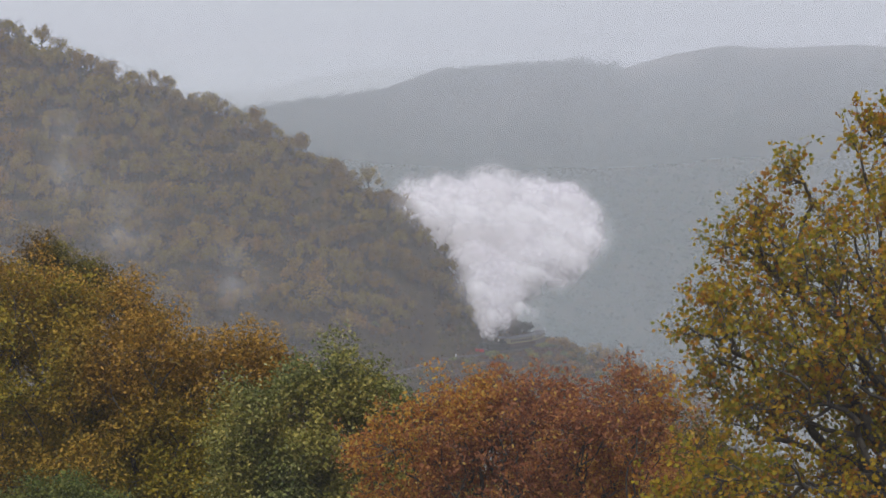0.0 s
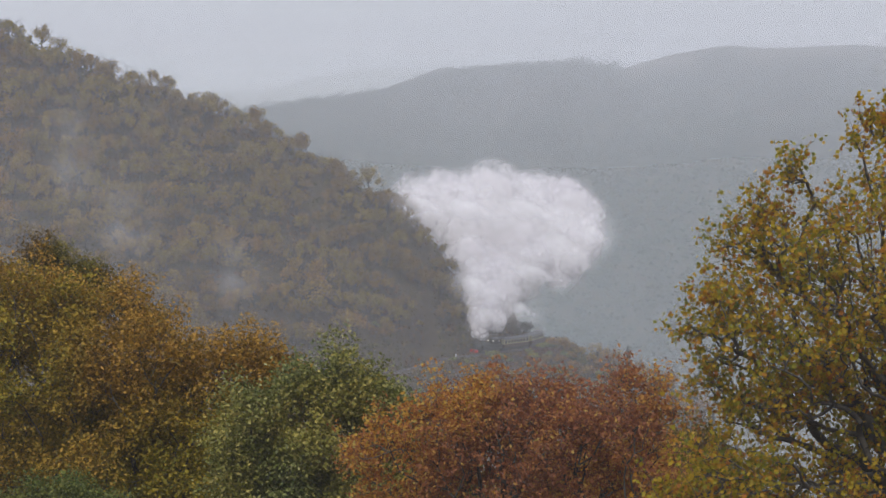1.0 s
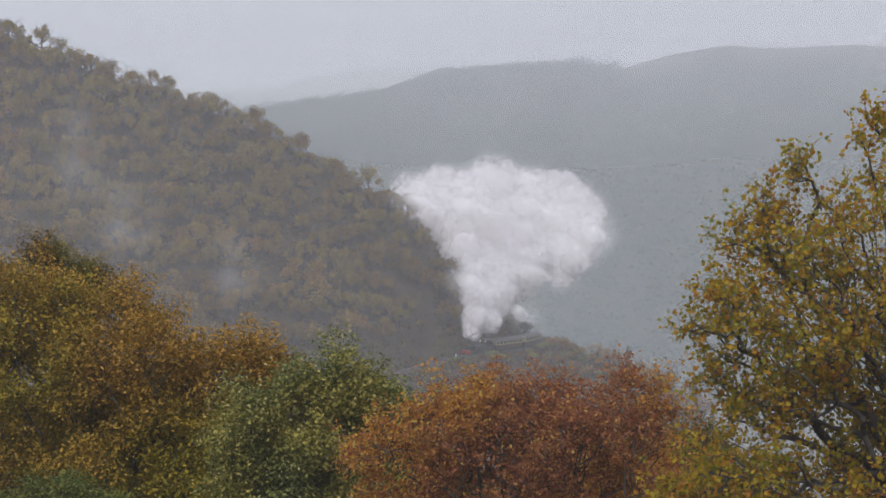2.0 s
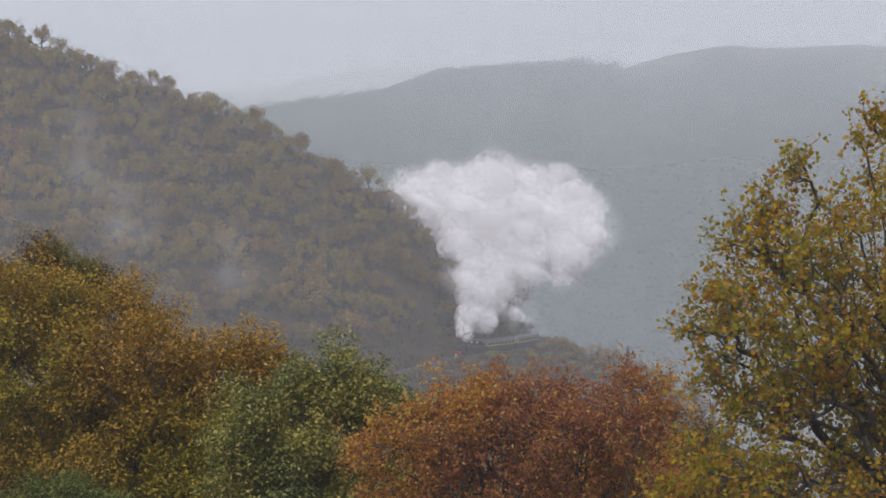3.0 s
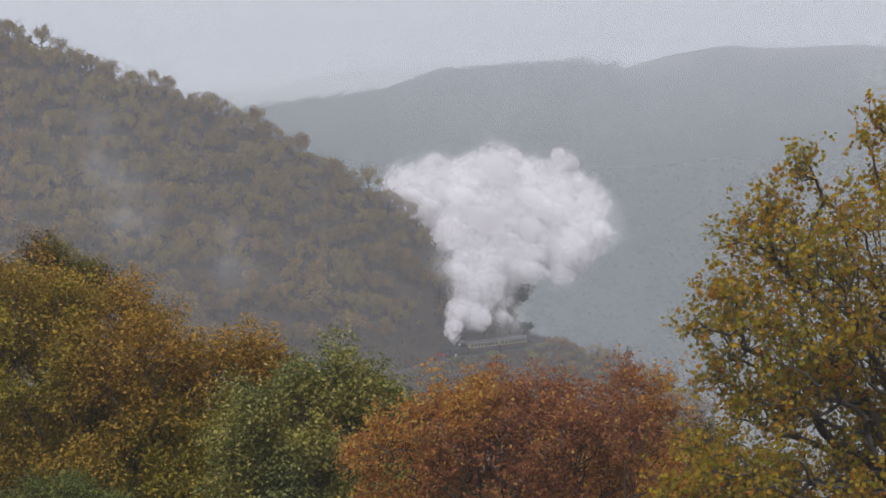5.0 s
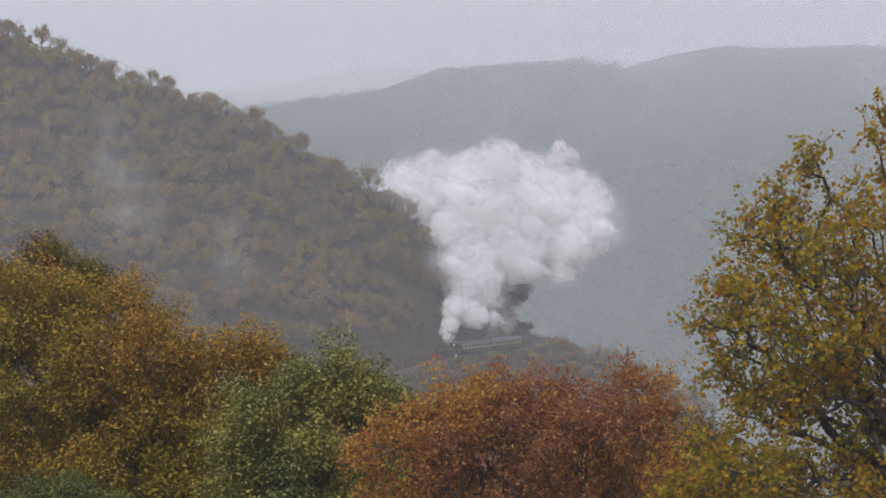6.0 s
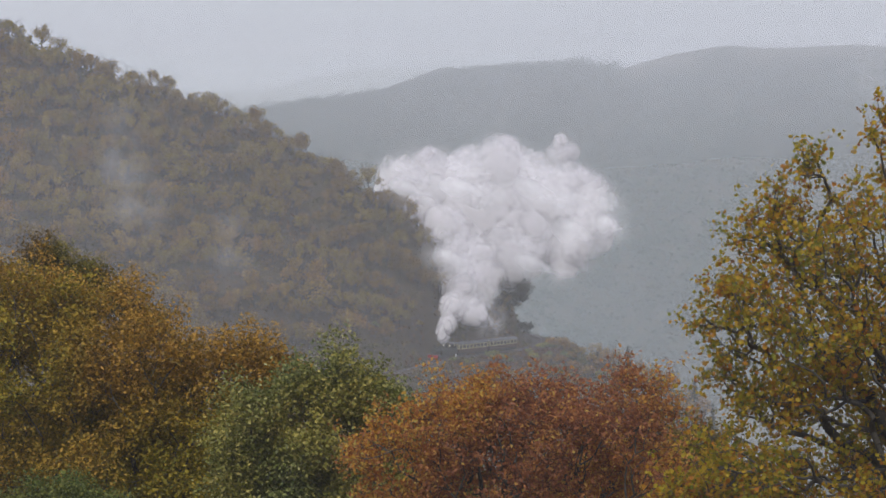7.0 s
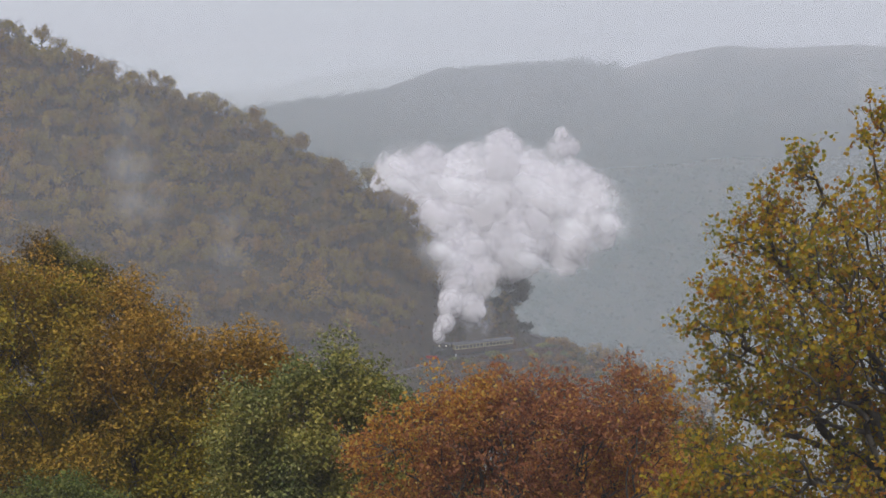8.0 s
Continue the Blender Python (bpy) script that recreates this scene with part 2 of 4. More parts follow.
def tubes(a, b, ra, rb, sides=5):
    """Tapered limbs from a to b."""
    a, b = np.asarray(a, float), np.asarray(b, float)
    w = b - a
    w /= np.linalg.norm(w, axis=1)[:, None] + 1e-9
    u = np.cross(w, np.where(np.abs(w[:, 2:3]) < 0.9, (0, 0, 1.0), (1.0, 0, 0)))
    u /= np.linalg.norm(u, axis=1)[:, None]
    v = np.cross(w, u)
    t = np.arange(sides) * 2 * math.pi / sides
    ring = np.cos(t)[None, :, None] * u[:, None] + np.sin(t)[None, :, None] * v[:, None]
    verts = np.concatenate([a[:, None] + ring * ra[:, None, None], b[:, None] + ring * rb[:, None, None]], 1)
    i = np.arange(sides)
    j = (i + 1) % sides
    f = np.concatenate([np.stack([i, j, j + sides], 1), np.stack([i, j + sides, i + sides], 1)])
    tris = f[None] + (np.arange(len(a)) * 2 * sides)[:, None, None]
    return verts.reshape(-1, 3), tris.reshape(-1, 3)


def skeleton_of(rng, lobes, root, fork, n, clumps=16, inner=0.75, rugged=False):
    """A branching frame that fills the lobes (centre, radii): places, parents and girths."""
    small = []
    for c, r in lobes:
        for _ in range(clumps):
            w = rng.normal(size=3)
            w /= np.linalg.norm(w)
            small.append((c + w * r * rng.uniform(0.6, 1.0), r * rng.uniform(0.12, 0.30)) if rugged else (c + w * r * rng.uniform(0.5, 0.85), r * rng.uniform(0.22, 0.40)))
    lobes = [(c, r * inner) for c, r in lobes] + small
    vol = np.array([r[0] * r[1] * r[2] for _, r in lobes]) ** 0.66
    pick = rng.choice(len(lobes), n, p=vol / vol.sum())
    d = rng.normal(size=(n, 3))
    d /= np.linalg.norm(d, axis=1)[:, None]
    d *= (rng.random(n) ** 0.42)[:, None]
    pts = np.array([lobes[k][0] for k in pick]) + d * np.array([lobes[k][1] for k in pick])
    root, fork = np.array(root, float), np.array(fork, float)
    pts = pts[np.argsort(np.linalg.norm(pts - fork, axis=1))]
    place = [root + (fork - root) * k / 3 + rng.normal(size=3) * (0.04 if 0 < k < 3 else 0) for k in range(4)]
    up, path = [-1, 0, 1, 2], [0, 0, 0, 0.0]
    for p in pts:
        q = np.array(place[3:])
        step = np.linalg.norm(q - p, axis=1)
        rise = np.maximum(0, (q[:, 2] - p[2])) * 0.4
        k = int(np.argmin(step + 0.42 * np.array(path[3:]) + rise)) + 3
        place.append(p)
        up.append(k)
        path.append(path[k] + step[k - 3])
    place, up = np.array(place), np.array(up)
    load = np.ones(len(place))
    for k in range(len(place) - 1, 0, -1):
        if up[k] >= 0:
            load[up[k]] += load[k]
    return place, up, load


def fine_tree(name, lobes, root, fork, limbs, per_tip, leaf, material, label, seed, spread=0.16, twig=0.006, bare=0.0, bark=BARK, lift=0.3, shape=(LEAF_V, LEAF_F), clumps=16, twigs=None, bunch=None, on_tips=1.0, inner=0.75):
    """A near tree: a trunk with limbs down to the twigs, and a crown of single leaves."""
    rng = np.random.default_rng(seed)
    base = np.array(root, float)
    lobes = [(np.array(c) - base, np.array(r)) for c, r in lobes]
    place, up, load = skeleton_of(rng, lobes, (0, 0, 0), np.array(fork) - base, limbs, clumps, inner, inner < 0.7)
    girth = twig * np.sqrt(load)
    k = np.arange(1, len(place))
    a, b = place[up[k]], place[k]
    mid = (a + b) / 2 + rng.normal(size=a.shape) * (0.05 * np.linalg.norm(b - a, axis=1))[:, None]
    ga = np.minimum(girth[up[k]], girth[k] * 1.5)
    gm = (ga + girth[k]) / 2
    va, fa = tubes(a, mid, ga, gm)
    vb, fb = tubes(mid, b, gm, girth[k])
    # bare side twigs
    tips = place[load < 4]
    ends = np.repeat(tips, 3, 0)
    twigs, bunch = twigs or spread * 1.2, bunch or spread * 0.8
    tw = ends + np.clip(rng.normal(size=ends.shape), -1.5, 1.5) * twigs + (0, 0, spread * 0.5)
    vc, fc = tubes(ends, tw, np.full(len(ends), twig * 0.7), np.full(len(ends), twig * 0.35), 3)
    verts = np.concatenate([va, vb, vc])
    tris = np.concatenate([fa, fb + len(va), fc + len(va) + len(vb)])
    thing = tagged(new(name), label, "tree")
    thing.location = base
    mesh_part("trunk", fast_mesh("trunk", verts, tris, True), bark, thing)
    hosts = np.repeat(np.concatenate([tips[rng.random(len(tips)) < on_tips], tw[rng.random(len(tw)) > bare]]), per_tip, 0)
    where = hosts + np.clip(rng.normal(size=hosts.shape), -1.8, 1.8) * bunch
    sizes = leaf * rng.uniform(0.6, 1.25, len(where))
    v, f = leaves(rng, where, sizes, lift, *shape)
    mesh_part("crown", fast_mesh("crown", v, f), material, thing)
    return thing


# ---- the ground ----
TRACK = [(-230, 430), (-160, 441), (-100, 451), (-60, 457), (-35, 463), (-14, 472), (-5, 482.5), (-1.9, 490), (-1.2, 494.8), (0.5, 497.7), (3.4, 500.8), (7.5, 504.6), (15, 512), (18.6, 518), (20.3, 525.5), (20, 536), (14, 552), (0, 572), (-30, 600)]


def spline(points, step=0.5):
    p = np.array(points, float)
    p = np.concatenate([[2 * p[0] - p[1]], p, [2 * p[-1] - p[-2]]])
    out = []
    for i in range(1, len(p) - 2):
        n = max(2, int(np.linalg.norm(p[i + 1] - p[i]) / step))
        t = (np.arange(n) / n)[:, None]
        out.append(0.5 * (2 * p[i] + (p[i + 1] - p[i - 1]) * t + (2 * p[i - 1] - 5 * p[i] + 4 * p[i + 1] - p[i + 2]) * t ** 2 + (3 * p[i] - p[i - 1] - 3 * p[i + 1] + p[i + 2]) * t ** 3))
    return np.concatenate(out)


LINE = spline(TRACK)
ARC = np.concatenate([[0], np.cumsum(np.linalg.norm(np.diff(LINE, axis=0), axis=1))])


def on_track(s):
    return np.array([np.interp(s, ARC, LINE[:, 0]), np.interp(s, ARC, LINE[:, 1])])


FRONT_EDGE = np.concatenate([LINE[: int(np.argmax(LINE[:, 0] > 16.5))], [(22, 513), (40, 503), (80, 494)]])
CREST = np.array([(-400, 141), (-230, 111), (-150, 89), (-96, 65.5), (-70, 56.3), (-41, 45.6), (-25, 38.2), (-10, 29), (-0.5, 19.5), (6, 7.5), (10, 7), (14, 8), (18.5, 1.5), (21, 0), (60, 0)], float)


FAR_RIDGE = np.array([(-900, -20), (-300, 5), (-123, 25), (-75, 32), (-32, 37), (2, 48), (50, 51), (86, 53), (98, 50), (117, 56), (145, 62), (174, 66.7), (208, 65), (255, 67.4), (330, 62), (900, 60)], float)
LAST_RIDGE = np.array([(-900, -20), (-400, -5), (-205, 13), (-137, 38), (-100, 37), (-50, 37), (60, 30), (400, 20), (900, 10)], float)


def bumps(x, y, s):
    return np.sin(x / s + 1.3 * np.sin(y / s / 1.7)) * np.cos(y / s / 1.3 + 0.8 * np.sin(x / s / 2.1 + 2))


def track_gap(x, y):
    """Distance from the middle of the track."""
    x, y = np.broadcast_arrays(np.asarray(x, float), np.asarray(y, float))
    out = np.full(x.shape, 99.0)
    near = (x > -135) & (x < 35) & (y > 425) & (y < 570)
    p = np.stack([x[near], y[near]], 1)
    if len(p):
        best = np.full(len(p), 99.0)
        for q in LINE[::2]:
            np.minimum(best, np.hypot(p[:, 0] - q[0], p[:, 1] - q[1]), out=best)
        out[near] = best
    return out


def height(x, y):
    """The lie of the land, in metres above the rails."""
    x, y = np.broadcast_arrays(np.asarray(x, float), np.asarray(y, float))
    ledge = np.interp(x, FRONT_EDGE[:, 0], FRONT_EDGE[:, 1])
    crest = np.interp(x, CREST[:, 0], CREST[:, 1])
    back = y - ledge - 2.6
    rise = np.clip(back, 0, None) * 0.85
    top = crest - np.clip(rise - crest, 0, None) * 0.25
    hill = np.where(rise < crest, rise, top) + np.where(back > 4, bumps(x, y, 9.0) * np.clip(crest, 0, 1) * 0.6, 0)
    bank = -np.clip(ledge - 2.4 - y, 0, None) * 0.5
    spur = np.where(y > ledge - 2.4, hill, bank) - np.clip(x - 25, 0, None) * 0.38
    near_track = np.hypot(x - 22, y - 535) < 14
    spur = np.where(near_track & (x > 19), np.minimum(spur, 0), spur)
    spur = spur - np.clip(y - 600, 0, None) * 0.5
    far = -60 + np.clip(y - 820, 0, None) * 0.17
    crown = np.interp(x, FAR_RIDGE[:, 0], FAR_RIDGE[:, 1])
    far = np.where(far < crown, far, crown - (far - crown) * 0.2)
    last = -60 + np.clip(y - 2000, 0, None) * 0.22
    last = np.minimum(last, np.interp(x, LAST_RIDGE[:, 0], LAST_RIDGE[:, 1]))
    knoll = np.where(y < 130, 58 - 0.32 * np.clip(y, -40, None), 16.4 - (y - 130) * 0.45) - np.abs(x) * 0.02
    floor_of_valley = -60 + 2.5 * bumps(x, y, 47.0)
    spur = spur - np.clip(x - 48, 0, None) * 0.8
    level = np.clip((5.0 - track_gap(x, y)) / 2.6, 0, 1)
    level = level * level * (3 - 2 * level)
    spur = spur * (1 - level) - 0.34 * level
    return np.maximum.reduce([spur, far, last, knoll, floor_of_valley])


def axis(*runs):
    return np.unique(np.concatenate([np.arange(a, b, s) for a, b, s in runs]))


def build_ground():
    xs = axis((-2600, -500, 60), (-500, -130, 12), (-130, 70, 1.0), (70, 500, 12), (500, 2601, 60))
    ys = axis((-400, 0, 20), (0, 420, 6), (420, 600, 1.0), (600, 2000, 14), (2000, 4501, 50))
    gx, gy = np.meshgrid(xs, ys)
    gz = height(gx, gy)
    v = np.stack([gx, gy, gz], 2).reshape(-1, 3)
    w = len(xs)
    i = (np.arange(len(ys) - 1)[:, None] * w + np.arange(w - 1)[None]).ravel()
    f = np.concatenate([np.stack([i, i + 1, i + w + 1], 1), np.stack([i, i + w + 1, i + w], 1)])
    ob = new("ground", fast_mesh("ground", v, f, True))
    ob.data.materials.append(GROUND)
    return tagged(ob, "steep valley ground of brown bracken and grass", "ground", kind="structure")


build_ground()


# ---- mist in the valley: haze put into tinted sheets ----
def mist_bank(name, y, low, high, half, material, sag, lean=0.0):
    """A haze sheet across the valley, bowed and billowing."""
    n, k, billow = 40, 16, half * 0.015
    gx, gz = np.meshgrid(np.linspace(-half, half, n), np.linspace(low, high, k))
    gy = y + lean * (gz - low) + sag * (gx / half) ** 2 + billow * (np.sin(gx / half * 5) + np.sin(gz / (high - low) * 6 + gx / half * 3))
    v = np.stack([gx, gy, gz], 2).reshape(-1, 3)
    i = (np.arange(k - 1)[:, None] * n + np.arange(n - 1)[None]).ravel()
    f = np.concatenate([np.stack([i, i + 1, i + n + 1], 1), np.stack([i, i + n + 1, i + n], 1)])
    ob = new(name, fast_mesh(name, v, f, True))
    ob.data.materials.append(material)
    return tagged(ob, "thin grey sheet standing in for misty haze across the valley", "mist", kind="structure")


# faint near sheet of mist, added to lift the foreground's dark tones
mist_bank("mist_foreground", 24, 48, 70, 14, mist("mist_faint_lift", (0.026, 0.034), 0.2, (59.0, 60.3, 1.0, 0.0)), 1)
mist_bank("mist_near", 425, -80, 110, 200, mist("mist_thin", (0.12, 0.165), 0.02, (58, 78, 1.0, 0.35)), 20)
mist_bank("mist_near_2", 415, -80, 110, 200, mist("mist_thin_2", (0.12, 0.165), 0.016, (58, 78, 1.0, 0.35)), 20)
# the bluish haze of distance is put into these sheets' colours and covers
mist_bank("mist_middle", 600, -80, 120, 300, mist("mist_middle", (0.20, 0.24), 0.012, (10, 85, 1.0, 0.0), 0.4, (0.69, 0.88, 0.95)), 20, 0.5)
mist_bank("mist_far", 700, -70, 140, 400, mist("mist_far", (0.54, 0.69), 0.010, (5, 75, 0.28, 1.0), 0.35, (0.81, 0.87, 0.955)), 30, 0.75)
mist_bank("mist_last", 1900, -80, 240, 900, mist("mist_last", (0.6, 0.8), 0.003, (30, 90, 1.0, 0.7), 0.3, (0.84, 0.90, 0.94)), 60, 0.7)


# ---- woods on the hills ----
def tuft_crown(rng, radius, tall, n, size):
    """The crown of a small hill oak: lumps of twig-end leaf tufts round a hollow middle."""
    lumps = rng.normal(size=(11, 3))
    lumps /= np.linalg.norm(lumps, axis=1)[:, None]
    lumps[:, 2] = np.abs(lumps[:, 2]) * 1.15 - 0.4
    lumps *= rng.uniform(0.45, 0.8, (11, 1))
    d = rng.normal(size=(n, 3))
    d /= np.linalg.norm(d, axis=1)[:, None]
    p = lumps[rng.integers(0, 11, n)] + d * (rng.random(n) ** 0.5)[:, None] * rng.uniform(0.26, 0.44, n)[:, None]
    p *= (radius, radius, tall * 0.5)
    p[:, 2] += tall * 0.55
    return leaves(rng, p, size * rng.uniform(0.6, 1.3, n), 0.25, TUFT_V, TUFT_F)


def hill_trunk(rng, tall, radius):
    a, b, ra, rb = [(0, 0, -0.6)], [(0.1, 0, tall * 0.4)], [0.2], [0.14]
    for _ in range(9):
        e = rng.normal(size=3) * (radius * 0.5, radius * 0.5, tall * 0.12) + (0, 0, tall * 0.75)
        a.append((0.1, 0, tall * rng.uniform(0.2, 0.42))), b.append(tuple(e)), ra.append(0.1), rb.append(0.03)
        for _ in range(2):
            a.append(tuple(e)), b.append(tuple(e + rng.normal(size=3) * (radius * 0.3, radius * 0.3, tall * 0.12) + (0, 0, tall * 0.1))), ra.append(0.035), rb.append(0.012)
    return tubes(np.array(a), np.array(b), np.array(ra), np.array(rb), 3)


def build_hill_wood():
    rng = np.random.default_rng(5)
    kinds = []
    for k in range(7):
        radius, tall = rng.uniform(2.6, 3.8), rng.uniform(5.0, 7.2)
        kinds.append((tuft_crown(rng, radius, tall, 740, 0.36), hill_trunk(rng, tall, radius)))
    spots, crest_spots = [], []
    for gx in np.arange(-128, 21, 4.0):
        for gy in np.arange(440, 585, 4.3):
            x, y = gx + rng.uniform(-1.5, 1.5), gy + rng.uniform(-1.5, 1.5)
            ledge, crest = np.interp(x, FRONT_EDGE[:, 0], FRONT_EDGE[:, 1]), np.interp(x, CREST[:, 0], CREST[:, 1])
            back = y - ledge
            if (back - 2.6) * 0.85 > crest - 3:
                crest_spots.append((x + rng.uniform(1.6, 2.4), y))
            if back > (6.5 if x < 2 else 4.5) and (back - 2.6) * 0.85 < crest + 4 and crest > 3 and float(track_gap(x, y)) > 4.2:
                spots.append((x, y))
    # a closed row of low growth along the crest
    low = []
    for x, y in crest_spots:
        crest = float(np.interp(x, CREST[:, 0], CREST[:, 1]))
        if crest > 9 and (y - float(np.interp(x, FRONT_EDGE[:, 0], FRONT_EDGE[:, 1])) - 2.6) * 0.85 < crest + 2.5 and float(track_gap(x, y)) > 4.2:
            low.append((x, y))
    spots.sort(key=lambda s: s[1] - 0.4 * abs(s[0] + 20))
    masters, rest_c, rest_t = [], [], []
    meshes = [(fast_mesh("crown", *c), fast_mesh("trunk", *t, True)) for c, t in kinds]
    for c, t in meshes:
        c.materials.append(HILL_LEAVES), t.materials.append(BARK)
    for i, (x, y) in enumerate(spots):
        k, turn, size = int(rng.integers(0, 7)), rng.uniform(0, 6.28), rng.uniform(0.85, 1.25)
        if float(height(x, y)) > np.interp(x, CREST[:, 0], CREST[:, 1]) - 3:
            size *= rng.uniform(0.62, 0.82)
        z = float(height(x, y)) - 0.1
        if i < 300:
            tree = tagged(new("hill_oak"), "small brown autumn oak on the steep hillside", "tree", group="oaks on the hillside")
            tree.matrix_basis = Matrix.Translation((x, y, z)) @ Matrix.Rotation(turn, 4, "Z") @ Matrix.Diagonal((size, size, size, 1))
            mesh_part("crown", meshes[k][0], HILL_LEAVES, tree)
            mesh_part("trunk", meshes[k][1], BARK, tree)
        else:
            r = np.array(Matrix.Rotation(turn, 3, "Z")) * size
            rest_c.append((kinds[k][0][0] @ r.T + (x, y, z), kinds[k][0][1]))
            rest_t.append((kinds[k][1][0] @ r.T + (x, y, z), kinds[k][1][1]))
    for x, y in low:
        k, r = int(rng.integers(0, 7)), np.array(Matrix.Rotation(rng.uniform(0, 6.28), 3, "Z")) * rng.uniform(0.5, 0.66)
        at = (x, y, float(height(x, y)) - 0.6)
        rest_c.append((kinds[k][0][0] @ r.T + at, kinds[k][0][1]))
        rest_t.append((kinds[k][1][0] @ r.T + at, kinds[k][1][1]))
    for name, many, mat, label in (("hill_wood", rest_c, HILL_LEAVES, "brown autumn oak wood covering the hillside"), ("hill_wood_trunks", rest_t, BARK, "dark trunks and limbs of the hillside oak wood")):
        if many:
            at = np.cumsum([0] + [len(v) for v, _ in many])
            me = fast_mesh(name, np.concatenate([v for v, _ in many]), np.concatenate([f + o for (_, f), o in zip(many, at)]))
            ob = new(name, me)
            me.materials.append(mat)
            tagged(ob, label, "wood", kind="stuff")


build_hill_wood()


def build_undergrowth():
    rng = np.random.default_rng(6)
    n = 60000
    x, y = rng.uniform(-130, 20, n), rng.uniform(440, 590, n)
    ledge, crest = np.interp(x, FRONT_EDGE[:, 0], FRONT_EDGE[:, 1]), np.interp(x, CREST[:, 0], CREST[:, 1])
    keep = (y - ledge > 3.5) & ((y - ledge - 2.6) * 0.85 < crest + 4) & (track_gap(x, y) > 3.3)
    x, y = x[keep], y[keep]
    p = np.stack([x, y, height(x, y) + rng.random(len(x)) ** 1.5 * 1.3], 1)
    ob = new("hill_undergrowth", fast_mesh("hill_undergrowth", *leaves(rng, p, rng.uniform(0.35, 0.9, len(p)), 0.2, TUFT_V, TUFT_F)))
    ob.data.materials.append(BRACKEN)
    tagged(ob, "brown undergrowth beneath the hillside oaks", "undergrowth", kind="stuff")


build_undergrowth()


def build_far_wood():
    rng = np.random.default_rng(8)
    n = 14000
    x, y = rng.uniform(-200, 340, n), rng.uniform(830, 1640, n)
    z = height(x, y)
    wooded = (x < 104) | (z < np.interp(x, FAR_RIDGE[:, 0], FAR_RIDGE[:, 1]) - 9 + 4 * bumps(x, y, 15.0))
    x, y, z = x[wooded], y[wooded], z[wooded]
    n = len(x)
    d = rng.normal(size=(n, 10, 3))
    d /= np.linalg.norm(d, axis=2)[:, :, None]
    r = rng.uniform(2.0, 4.2, n)
    p = np.stack([x, y, z + r * 0.7], 1)[:, None] + d * r[:, None, None] * (0.8, 0.8, 1.0)
    v, f = leaves(rng, p.reshape(-1, 3), rng.uniform(1.6, 2.8, n * 10), 0.93, TUFT_V, TUFT_F)
    ob = new("far_wood", fast_mesh("far_wood", v, f))
    ob.data.materials.append(FAR_LEAVES)
    tagged(ob, "dark wood on the far valley side, dim in mist", "wood", kind="stuff")


build_far_wood()


def shrub_mesh(rng, radius, tall, n, size, material):
    me = fast_mesh("crown", *tuft_crown(rng, radius, tall, n, size))
    me.materials.append(material)
    return me


